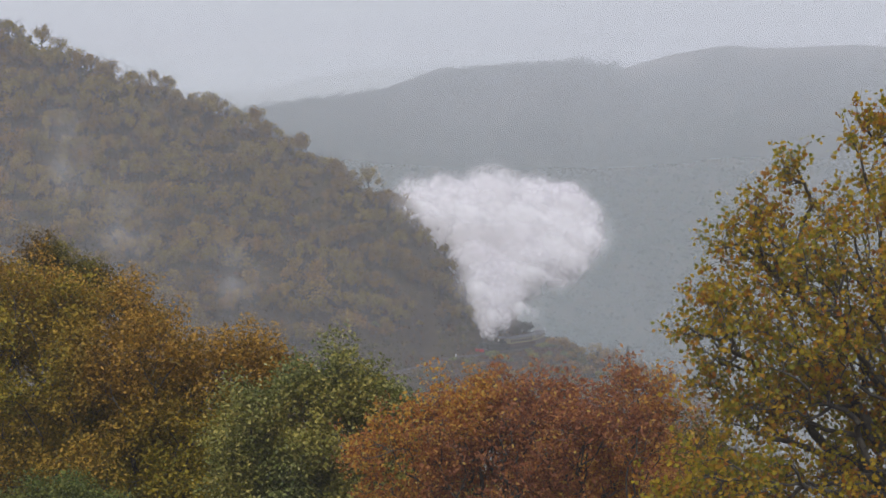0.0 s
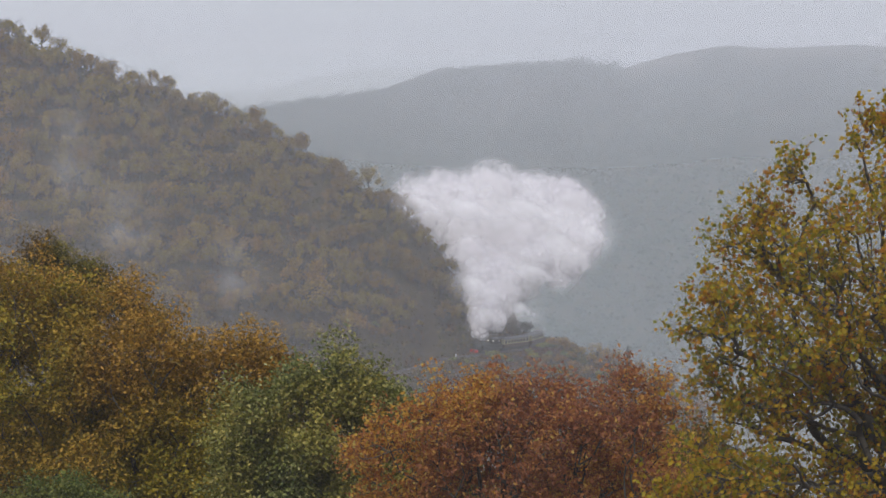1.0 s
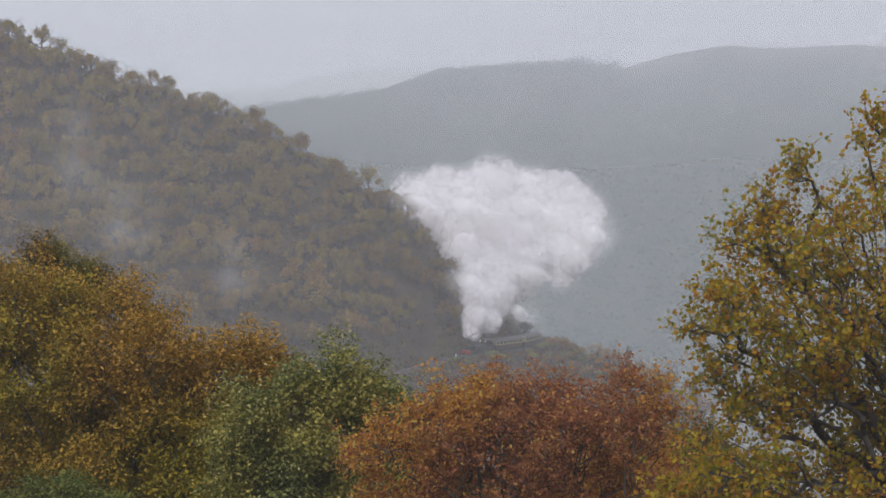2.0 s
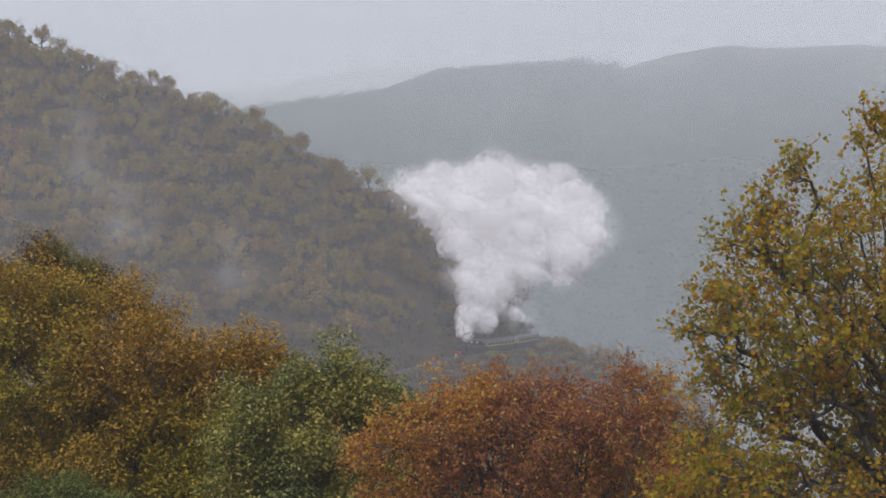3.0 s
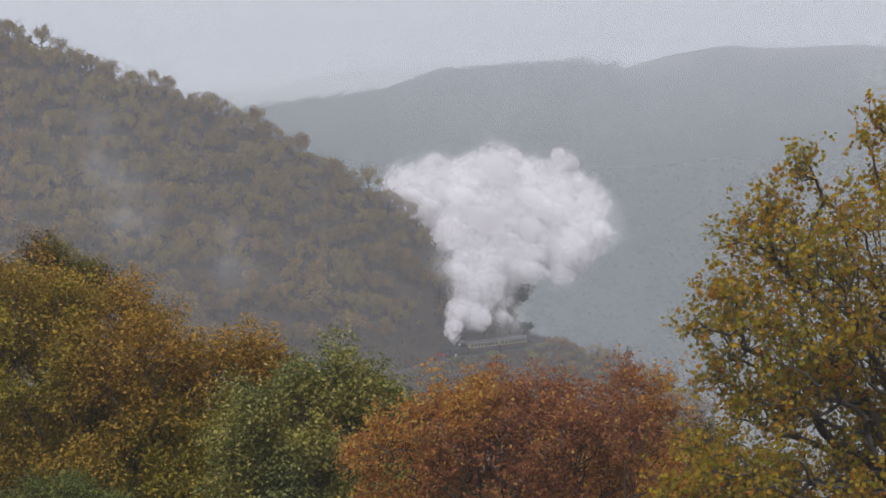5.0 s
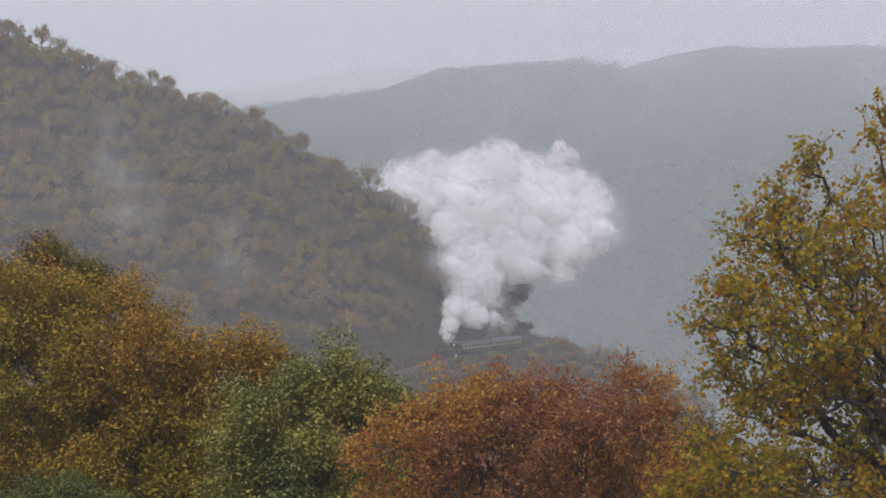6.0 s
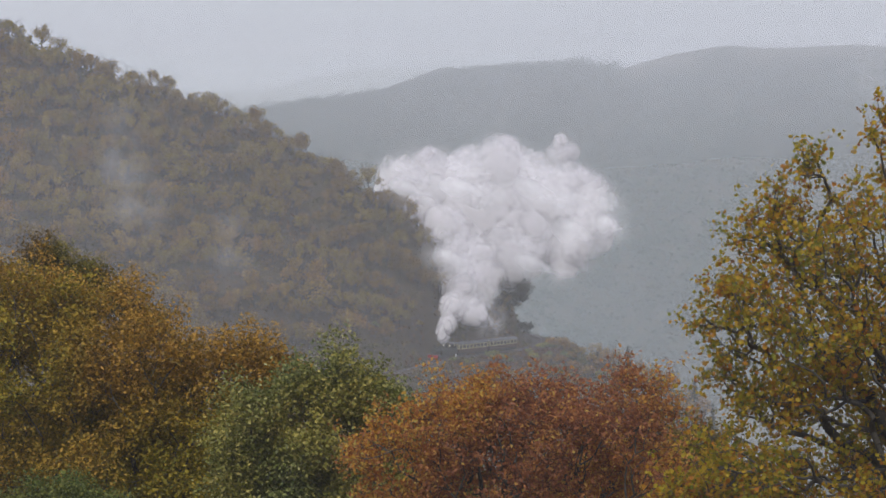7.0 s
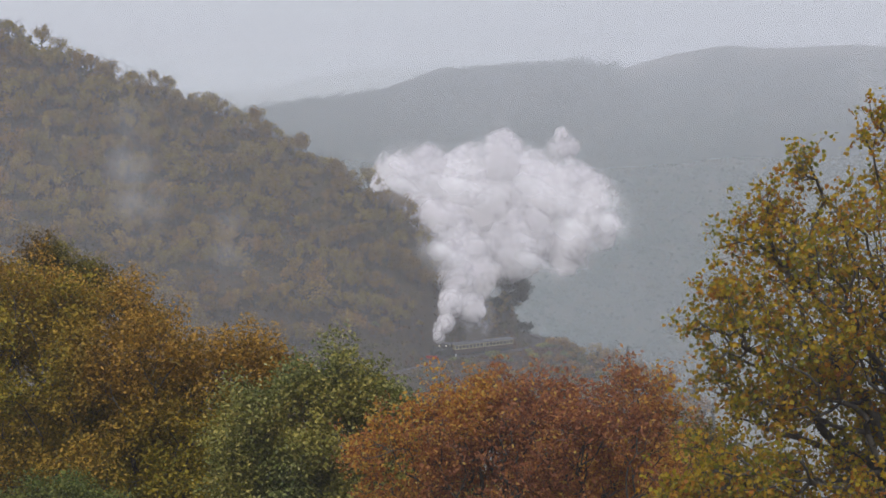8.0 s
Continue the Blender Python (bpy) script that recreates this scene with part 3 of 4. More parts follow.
def build_bank_plants():
    """Bracken over the banks, and single bushes and small trees along the ledge and the spur."""
    rng = np.random.default_rng(31)
    x = rng.uniform(-40, 58, 17000)
    y = np.interp(x, FRONT_EDGE[:, 0], FRONT_EDGE[:, 1]) + rng.uniform(-26, 24, len(x))
    ledge = np.interp(x, FRONT_EDGE[:, 0], FRONT_EDGE[:, 1])
    keep = (track_gap(x, y) > 2.3) & ((y < ledge + 8) | (x > 20))
    x, y = x[keep], y[keep]
    p = np.stack([x, y, height(x, y)], 1)
    p = np.repeat(p, 5, 0) + np.abs(rng.normal(size=(len(p) * 5, 3))) * (0.4, 0.4, 0.35) * rng.choice([-1, 1], (len(p) * 5, 1))
    p[:, 2] = np.maximum(p[:, 2], np.repeat(height(x, y), 5) + 0.05)
    v, f = leaves(rng, p, rng.uniform(0.3, 0.75, len(p)), 0.2, TUFT_V, TUFT_F)
    ob = new("bracken", fast_mesh("bracken", v, f))
    ob.data.materials.append(BRACKEN)
    tagged(ob, "brown bracken and rough grass on the railway bank", "bracken", kind="stuff")
    bush = [shrub_mesh(rng, 1.1, 1.7, 260, 0.32, m) for m in (GREEN_LEAVES, HILL_LEAVES, GREEN_LEAVES)]
    for bx, by, size, k in ((9.5, 501.0, 1.7, 0), (11.8, 502.5, 1.5, 2), (8.0, 498.5, 0.9, 1), (13.5, 504.0, 0.8, 0), (4.5, 496.5, 0.7, 2), (2.0, 494.5, 0.9, 0), (17.5, 509.5, 0.9, 0), (20.5, 511.5, 1.3, 0), (22.5, 513.0, 1.6, 1), (24.5, 512.0, 1.7, 1), (26.0, 510.0, 1.4, 1), (21.5, 508.0, 1.1, 2), (28.0, 508.0, 1.5, 1), (25.0, 506.0, 1.3, 0), (-5.0, 496.0, 1.1, 1), (-9.0, 490.0, 1.3, 1), (-13.0, 483.5, 1.2, 2), (5.5, 492.0, 1.0, 1), (14.0, 499.5, 1.2, 1), (18.0, 503.5, 1.2, 1)):
        b = tagged(new("bush"), "low scrubby bush beside the railway ledge", "bush", group="bushes along the railway")
        b.matrix_basis = Matrix.Translation((bx, by, float(height(bx, by)) - 0.15)) @ Matrix.Rotation(bx, 4, "Z") @ Matrix.Diagonal((size, size, size, 1))
        mesh_part("crown", bush[k], GREEN_LEAVES, b)
    for _ in range(90):
        bx = rng.uniform(18, 52)
        by = rng.uniform(490, 517) if bx > 25 else rng.uniform(498, 508)
        size = rng.uniform(0.9, 1.7)
        if float(track_gap(bx, by)) < 3.5:
            continue
        b = tagged(new("bush"), "russet scrub bush on the slope below the railway", "bush", group="scrub on the spur")
        b.matrix_basis = Matrix.Translation((bx, by, float(height(bx, by)) - 0.3)) @ Matrix.Rotation(bx, 4, "Z") @ Matrix.Diagonal((size, size, size, 1))
        mesh_part("crown", bush[0 if rng.random() < 0.2 else 1], GREEN_LEAVES, b)
    kinds = []
    for k in range(3):
        t = fast_mesh("trunk", *hill_trunk(rng, 6.0, 2.6), True)
        t.materials.append(BARK)
        kinds.append((shrub_mesh(rng, 2.6, 6.0, 420, 0.34, HILL_LEAVES), t))
    for tx, ty, size in ((31, 508, 0.8), (33.5, 505, 0.9), (36, 509, 0.95), (39.5, 507, 0.9), (42.5, 510, 0.95), (46, 508, 0.9), (50, 507, 1.0), (35, 499, 0.9), (40, 498, 1.0), (45, 500, 1.0), (52, 498, 1.1), (57, 505, 1.1), (29, 500, 0.7), (48, 491, 1.0), (55, 488, 1.1), (62, 496, 1.2)):
        tr = tagged(new("scrub_oak"), "thin brown autumn tree on the valley spur", "tree", group="trees on the spur")
        tr.matrix_basis = Matrix.Translation((tx, ty, float(height(tx, ty)) - 0.2)) @ Matrix.Rotation(tx * 2.3, 4, "Z") @ Matrix.Diagonal((size, size, size, 1))
        mesh_part("crown", kinds[int(tx) % 3][0], HILL_LEAVES, tr)
        mesh_part("trunk", kinds[int(tx) % 3][1], BARK, tr)
    # the broad dark tree over the cutting
    c, t = shrub_mesh(rng, 6.4, 9.2, 3000, 0.42, FIR_LEAVES), fast_mesh("trunk", *hill_trunk(rng, 9.0, 4.5), True)
    dark = shrub_mesh(rng, 1.2, 2.0, 420, 0.2, FIR_LEAVES)
    ivy = tagged(new("dark_tree"), "broad dark evergreen tree over the railway cutting", "tree")
    ivy.location = (12.6, 522.0, float(height(12.6, 522)) - 0.5)
    mesh_part("crown", c, FIR_LEAVES, ivy)
    mesh_part("trunk", t, BARK, ivy)
    for dx, dy, size in ((16.2, 521.5, 2.6), (9.5, 519.5, 2.6), (13.5, 519.5, 2.8), (14.8, 523.0, 3.2)):
        b = tagged(new("dark_bush"), "dark evergreen bush on the cutting's edge", "bush", group="dark bushes over the cutting")
        b.matrix_basis = Matrix.Translation((dx, dy, float(height(dx, dy)) - 0.4)) @ Matrix.Rotation(dx, 4, "Z") @ Matrix.Diagonal((size, size, size, 1))
        mesh_part("crown", dark, FIR_LEAVES, b)
    for fx, fy, tall in ((37.2, 503.0, 6.0), (50.5, 500.0, 7.5), (53.5, 494.0, 8.0), (57.5, 489.0, 8.5)):
        n = 700
        h = rng.random(n) ** 0.8
        a = rng.uniform(0, 6.28, n)
        r = (1 - h) * tall * 0.27 * rng.uniform(0.3, 1.0, n) * (0.7 + 0.3 * np.sin(h * 40))
        me = fast_mesh("crown", *leaves(rng, np.stack([r * np.cos(a), r * np.sin(a), 0.4 + h * tall], 1), rng.uniform(0.2, 0.5, n), 0.3, TUFT_V, TUFT_F))
        fir = tagged(new("fir_tree"), "small dark green fir tree on the valley spur", "tree", group="firs on the spur")
        fir.location = (fx, fy, float(height(fx, fy)) - 0.1)
        mesh_part("crown", me, FIR_LEAVES, fir)
        mesh_part("trunk", fast_mesh("trunk", *tubes(np.array([(0, 0, -0.3)]), np.array([(0, 0, tall * 0.95)]), np.array([0.14]), np.array([0.02]), 6)), BARK, fir)


build_bank_plants()


# ---- near trees ----
def lobes_at(d, rows):
    """Crown lobes at distance d: sideways and downward slope from the eye, radii, depth."""
    return [((d * a, d + back, 60 - d * b), (d * ra, d * max(ra, rb) * 0.9, d * rb)) for a, b, ra, rb, back in rows]


RIGHT = lobes_at(32, [(0.178, 0.085, 0.050, 0.056, 0), (0.136, 0.104, 0.034, 0.040, -0.5), (0.168, 0.145, 0.046, 0.036, 0), (0.118, 0.170, 0.036, 0.022, -0.8), (0.170, 0.030, 0.010, 0.014, 0), (0.147, 0.060, 0.013, 0.014, 0), (0.127, 0.063, 0.010, 0.011, 0), (0.137, 0.047, 0.006, 0.008, 0), (0.124, 0.074, 0.016, 0.013, 0), (0.110, 0.098, 0.012, 0.012, 0), (0.099, 0.114, 0.009, 0.009, 0), (0.108, 0.128, 0.012, 0.010, 0), (0.150, 0.182, 0.045, 0.018, -0.5), (0.176, 0.168, 0.03, 0.03, 0.6), (0.092, 0.178, 0.014, 0.014, -0.8), (0.124, 0.144, 0.020, 0.013, -0.3)])
maple = fine_tree("yellow_maple", RIGHT, (8.3, 32.8, 46.5), (7.6, 32.4, 53.4), 1750, 9, 0.067, YELLOW_LEAVES, "yellow and green autumn maple swaying in the wind", 21, 0.10, 0.0056, bare=0.28, lift=0.0, shape=(MAPLE_V, MAPLE_F), clumps=26, twigs=0.17, bunch=0.065, on_tips=0.9)
RED_CROWN = lobes_at(45, [(-0.010, 0.160, 0.034, 0.027, 0), (0.018, 0.152, 0.041, 0.025, 0), (0.058, 0.152, 0.036, 0.026, 0), (0.085, 0.145, 0.012, 0.017, 0), (0.074, 0.128, 0.002, 0.007, 0), (0.03, 0.188, 0.07, 0.022, 0), (0.085, 0.185, 0.03, 0.02, 0), (0.03, 0.150, 0.05, 0.018, 0)])
beech = fine_tree("red_beech", RED_CROWN, (1.7, 45, 44), (1.7, 45, 49.5), 1700, 16, 0.08, RED_LEAVES, "russet and copper leaved tree in autumn", 22, 0.11, 0.0042, bare=0.3, lift=0.1, shape=NARROW, clumps=44, twigs=0.2, bunch=0.085, inner=0.62)
OAK = lobes_at(60, [(-0.172, 0.104, 0.026, 0.029, 0), (-0.163, 0.130, 0.038, 0.043, 0), (-0.131, 0.130, 0.034, 0.042, 0), (-0.102, 0.142, 0.032, 0.040, 0), (-0.080, 0.126, 0.013, 0.019, 0), (-0.070, 0.136, 0.012, 0.016, 0), (-0.150, 0.178, 0.06, 0.035, 0), (-0.095, 0.180, 0.04, 0.03, 0)])
oak = fine_tree("golden_oak", OAK, (-8, 60, 39), (-8, 60, 46), 1800, 40, 0.098, OAK_LEAVES, "large oak with golden brown autumn leaves", 23, 0.2, 0.0055, shape=NARROW, clumps=44, twigs=0.28, bunch=0.15, inner=0.62)
DARK_OAK = lobes_at(74, [(-0.160, 0.082, 0.010, 0.008, 0), (-0.143, 0.090, 0.010, 0.008, 0), (-0.168, 0.103, 0.02, 0.016, 0), (-0.130, 0.098, 0.008, 0.008, 0), (-0.118, 0.110, 0.005, 0.010, 0)])
dark_oak = fine_tree("dark_oak", DARK_OAK, (-11.2, 74, 36), (-11.2, 74, 48), 700, 14, 0.10, DULL_LEAVES, "dull green oak behind the golden oak", 25, 0.22, 0.006, shape=NARROW, twigs=0.26, bunch=0.13)
GREEN = lobes_at(52, [(-0.059, 0.154, 0.032, 0.027, 0), (-0.043, 0.135, 0.015, 0.016, 0), (-0.033, 0.142, 0.015, 0.013, 0), (-0.076, 0.163, 0.017, 0.022, 0), (-0.055, 0.185, 0.036, 0.02, 0), (-0.021, 0.147, 0.014, 0.012, 0), (-0.055, 0.190, 0.036, 0.02, 0), (-0.015, 0.185, 0.03, 0.02, 0)])
green = fine_tree("green_oak", GREEN, (-3.2, 52, 42), (-3.2, 52, 48.5), 1200, 36, 0.093, GREEN_LEAVES, "oak still in dull green leaf", 24, 0.18, 0.005, shape=NARROW, clumps=40, twigs=0.24, bunch=0.13, inner=0.62)


for seed, a, b, ra, rb, far, mat in ((41, -0.165, 0.168, 0.032, 0.036, 78, DULL_LEAVES), (42, -0.115, 0.172, 0.034, 0.036, 76, OAK_LEAVES), (43, -0.068, 0.182, 0.030, 0.034, 74, DULL_LEAVES), (44, -0.010, 0.188, 0.036, 0.034, 72, DULL_LEAVES), (45, 0.052, 0.188, 0.036, 0.036, 70, RED_LEAVES), (46, 0.100, 0.174, 0.016, 0.028, 66, DULL_LEAVES), (47, -0.018, 0.178, 0.030, 0.026, 55, RED_LEAVES), (48, 0.070, 0.176, 0.030, 0.026, 54, RED_LEAVES), (49, -0.125, 0.160, 0.034, 0.036, 68, OAK_LEAVES)):
    crown = lobes_at(far, [(a, b, ra, rb, 0), (a - ra * 0.5, b + 0.012, ra * 0.7, rb * 0.7, 0), (a + ra * 0.5, b + 0.012, ra * 0.7, rb * 0.7, 0)])
    root = (far * a, far, 58 - 0.32 * far - 0.3)
    fine_tree("valley_tree", crown, root, (root[0], far, 60 - far * (b + 0.03)), 480, 18, 0.12, mat, "autumn tree further down the slope", seed, 0.26, 0.006, shape=NARROW)
HAZEL = lobes_at(48, [(-0.150, 0.182, 0.020, 0.009, 0), (-0.134, 0.188, 0.012, 0.007, 0), (-0.168, 0.189, 0.02, 0.01, 0)])
hazel = fine_tree("hazel_bush", HAZEL, (-6.9, 48, 46), (-6.9, 48, 49), 350, 18, 0.075, FRESH_LEAVES, "fresh green hazel bush below the golden oak", 26, 0.14, 0.004, shape=NARROW)


# ---- steam ----
def ball():
    bm = bmesh.new()
    bmesh.ops.create_icosphere(bm, subdivisions=2, radius=1.0)
    v, f = np.array([p.co for p in bm.verts]), np.array([[p.index for p in q.verts] for q in bm.faces])
    bm.free()
    return v, f


BALL_V, BALL_F = ball()


def soft_disc(rings=6, spokes=14):
    """A round sheet, as places on the unit disc and triangles."""
    places, tris = [(0.0, 0.0)], []
    for k in range(1, rings + 1):
        for j in range(spokes):
            a = 2 * math.pi * j / spokes
            places.append((k / rings * math.cos(a), k / rings * math.sin(a)))
    at = lambda k, j: 1 + (k - 1) * spokes + j % spokes
    for j in range(spokes):
        tris.append((0, at(1, j), at(1, j + 1)))
        for k in range(1, rings):
            tris += [(at(k, j), at(k + 1, j), at(k + 1, j + 1)), (at(k, j), at(k + 1, j + 1), at(k, j + 1))]
    return np.array(places), np.array(tris)


DISC_P, DISC_F = soft_disc()


def puff(name, radius, seed, label, category, veils, middle, veil):
    """A billow of droplets: an opaque lumpy middle inside domed veils that thin out to a ragged rim."""
    rng = np.random.default_rng(seed)
    lumps = rng.normal(size=(9, 3))
    lumps /= np.linalg.norm(lumps, axis=1)[:, None]
    lumps *= rng.uniform(0.25, 0.62, (9, 1))
    lumps[0] = 0
    size = rng.uniform(0.28, 0.45, 9)
    size[0] = 0.6
    cores, faces, turned, flat = [], [], [], []
    count = 0
    for c, r in zip(lumps, size):
        knob = BALL_V * (middle + 0.08 * np.sin(BALL_V @ rng.normal(size=3) * 5 + rng.uniform(0, 6)))[:, None]
        w = c * (0.3 + 0.8 * middle) + knob * r
        out = BALL_V * 0.22 + w / (np.linalg.norm(w, axis=1)[:, None] + 0.1) * 0.35 + (0, -0.4, 0.6)
        cores.append(w * radius), faces.append(BALL_F + count), flat.append(np.zeros((len(w), 2))), turned.append(out)
        count += len(w)
    solid = sum(len(f) for f in faces)
    order = np.argsort(-np.linalg.norm(lumps[:, [0, 2]], axis=1))[: veils - 1].tolist() + [0]
    for k in order:
        wide = size[k] * rng.uniform(1.8, 2.4)
        dome = np.stack([DISC_P[:, 0] * wide, wide * 0.75 * (DISC_P ** 2).sum(1) + 0.06 * np.sin(DISC_P[:, 0] * 4 + seed) - wide * 0.45, DISC_P[:, 1] * wide], 1)
        dome = dome @ np.array(Euler((rng.uniform(-0.35, 0.35), rng.uniform(-3.1, 3.1), rng.uniform(-0.35, 0.35))).to_matrix()).T
        w = lumps[k] + dome
        out = dome / wide * 0.08 + w / (np.linalg.norm(w, axis=1)[:, None] + 0.1) * 0.16 + (0, -0.4, 0.6)
        cores.append(w * radius), faces.append(DISC_F + count), flat.append(DISC_P), turned.append(out)
        count += len(w)
    tris, turned = np.concatenate(faces), np.concatenate(turned)
    me = fast_mesh(name, np.concatenate(cores), tris, True)
    uv = me.uv_layers.new(name="rim")
    uv.data.foreach_set("uv", np.concatenate(flat)[tris.ravel()].astype(np.float32).ravel())
    me.materials.append(STEAM), me.materials.append(veil)
    me.polygons.foreach_set("material_index", (np.arange(len(tris)) >= solid).astype(np.int32))
    me.normals_split_custom_set_from_vertices((turned / np.linalg.norm(turned, axis=1)[:, None]).tolist())
    return tagged(new(name, me), label, category, kind="stuff")


def steam_row(spots, radius, seed, depth, near, thin, wispy):
    """One billow with its three places (sideways and downward slope from the eye) at 0, 4 and 8 s."""
    ob = puff("steam_puff", radius, seed, "white billow of engine steam drifting up the valley", "steam", 9 if thin else 7, 0.12 if wispy else 0.25 if thin else 0.55, THIN_VEIL if wispy else STEAM_VEIL)
    return ob, [(d * a, d, 60 - d * b) for (a, b), d in zip(spots, (depth, depth - near * 0.6, depth - near))]


# across and down at 0, 4 and 8 s, then the radius: thousandths of the distance
CROWN_BILLOWS = [
    (3.6, 52.9, -3.1, 45.0, -6.5, 41.6, 4.0), (45.2, 54.0, 46.3, 44.7, 47.0, 36.5, 4.4), (45.0, 55.0, 46.0, 41.0, 47.2, 30.5, 2.2),
    (1.3, 56.2, -2.0, 50.6, -6.5, 46.1, 9.0), (27.2, 56.2, 27.2, 46.0, 24.3, 37.5, 5.2), (28.0, 57.0, 27.5, 44.0, 24.8, 32.5, 2.8),
    (-11.0, 58.0, -13.3, 54.0, -18.9, 48.4, 7.6), (46.3, 59.6, 48.6, 55.1, 50.8, 50.6, 9.4), (11.5, 61.9, 9.2, 55.1, 7.0, 50.6, 10.8),
    (23.8, 61.9, 22.7, 55.1, 21.6, 50.6, 11.2)]
UPPER_BILLOWS = [
    (36.2, 61.9, 36.2, 56.2, 36.2, 51.7, 11.2), (-0.9, 63.0, -4.5, 58.5, -9.9, 55.0, 9.0), (48.0, 64.0, 51.0, 60.5, 54.0, 57.0, 9.0),
    (-0.9, 67.5, -3.1, 60.7, -6.5, 60.7, 7.9), (19.3, 67.5, 14.8, 64.1, 12.6, 59.4, 13.0), (37.3, 67.5, 39.6, 64.1, 40.7, 59.4, 13.5),
    (49.7, 69.7, 52.0, 67.5, 53.1, 64.1, 9.4), (55.3, 72.0, 58.7, 70.9, 63.2, 67.5, 5.6), (26.1, 73.1, 23.8, 69.7, 22.7, 66.4, 11.7),
    (37.3, 74.2, 37.3, 73.1, 38.5, 68.6, 11.7)]
LOWER_BILLOWS = [
    (32.0, 78.0, 32.0, 75.0, 31.0, 70.0, 11.0), (17.1, 78.7, 12.6, 74.2, 8.1, 67.5, 9.4), (46.3, 79.8, 48.6, 78.7, 49.7, 75.3, 9.0),
    (30.6, 83.2, 28.3, 82.1, 27.2, 77.6, 9.4), (13.7, 85.5, 7.0, 78.7, 0.2, 69.7, 7.6), (19.3, 88.0, 12.0, 84.0, 6.5, 78.0, 8.0),
    (22.7, 90.0, 17.1, 85.5, 9.2, 78.7, 7.6), (17.1, 92.2, 10.3, 90.0, 3.6, 83.2, 6.7), (23.8, 95.6, 18.2, 92.2, 14.8, 87.7, 6.3),
    (20.0, 97.0, 12.0, 95.0, 6.0, 88.5, 6.2)]
COLUMN_BILLOWS = [
    (19.3, 100.1, 12.6, 99.0, 5.8, 92.2, 5.4), (21.6, 103.5, 14.8, 104.6, 11.5, 100.1, 4.5), (19.3, 104.0, 8.0, 102.5, 3.0, 97.5, 4.6),
    (18.2, 105.7, 8.1, 104.6, 2.5, 100.1, 4.0), (18.9, 107.5, 6.4, 107.3, 1.0, 105.6, 3.4), (18.4, 109.1, 6.3, 109.1, -0.4, 108.0, 3.1),
    (19.5, 110.4, 6.9, 111.3, -1.8, 111.8, 2.4)]
BILLOWS = CROWN_BILLOWS + UPPER_BILLOWS + LOWER_BILLOWS + COLUMN_BILLOWS
STEAMS = []
for i, (a0, b0, a1, b1, a2, b2, r) in enumerate(BILLOWS):
    b0, b1 = (b0 + 1.8, b1 + 0.8) if b0 < 64 else (b0, b1)
    deep = 526 - 18 * min(1, max(0, (b0 - 78) / 25))
    near = 11 * min(1, max(0, (b0 - 93) / 14))
    STEAMS.append(steam_row([(a0 / 1000, b0 / 1000), (a1 / 1000, b1 / 1000), (a2 / 1000, b2 / 1000)], r * (1.3 if b0 > 101 else 1.5) * deep / 1000, 100 + i, deep, near, r < 5.7, i < 10 and r < 5.7))
WISPS = [(-150.0, 40.0, -140.0, 38.0, -126.0, 36.0, 13, 30), (-128.0, 67.5, -126.0, 62.0, -122.0, 54.0, 18, 24), (-83.0, 88.0, -84.0, 81.0, -85.0, 74.5, 14, 22), (178.0, 1.0, 173.0, 4.0, 169.0, 8.0, 12, 16)]
FRINGE = [(32.0, 98.0, 28.0, 101.0, 12.5, 103.0, 9, 12), (60.0, 68.0, 63.0, 66.0, 67.0, 63.0, 10, 16),
    (-6.0, 58.0, -9.0, 54.0, -15.0, 49.0, 17, 13), (14.0, 60.0, 11.0, 54.0, 9.0, 49.0, 20, 16), (36.0, 60.0, 37.0, 54.0, 38.0, 49.0, 22, 17), (48.0, 72.0, 51.0, 69.0, 53.0, 65.0, 18, 20),
    (38.0, 84.0, 38.0, 83.0, 37.0, 79.0, 19, 14), (16.0, 90.0, 9.0, 84.0, 1.0, 75.0, 14, 16), (21.0, 101.0, 13.0, 99.0, 8.0, 95.0, 9, 13)]


def wisp(spots, depth, wide, high, material, label, category):
    """A soft sheet of mist with its places at 0, 4 and 8 s."""
    ring, round_ = np.meshgrid(np.linspace(0.02, 1, 15), np.linspace(0, 2 * math.pi, 15))
    u, w = ring * np.cos(round_), ring * np.sin(round_)
    v = np.stack([u, 0.25 * np.sin(2.2 * u + 1.1 * w) * np.cos(1.4 * w), w], 2).reshape(-1, 3)
    i = (np.arange(14)[:, None] * 15 + np.arange(14)[None]).ravel()
    ob = new("mist_wisp", fast_mesh("mist_wisp", v, np.concatenate([np.stack([i, i + 1, i + 16], 1), np.stack([i, i + 16, i + 15], 1)]), True))
    ob.data.materials.append(material)
    ob.scale = (depth * wide / 1000, depth * wide / 1000, depth * high / 1000)
    return tagged(ob, label, category, kind="stuff"), [(depth * a / 1000, depth, 60 - depth * b / 1000) for a, b in spots]


for a0, b0, a1, b1, a2, b2, rx, rz in WISPS:
    STEAMS.append(wisp([(a0, b0), (a1, b1), (a2, b2)], 437, rx, rz, WISP, "thin grey wisp of mist rising off the wooded slope", "mist"))
for a0, b0, a1, b1, a2, b2, rx, rz in FRINGE:
    STEAMS.append(wisp([(a0, b0), (a1, b1), (a2, b2)], 503, rx * 1.15, rz * 1.15, STEAM_WISP, "thin wisp of steam at the edge of the plume", "steam"))


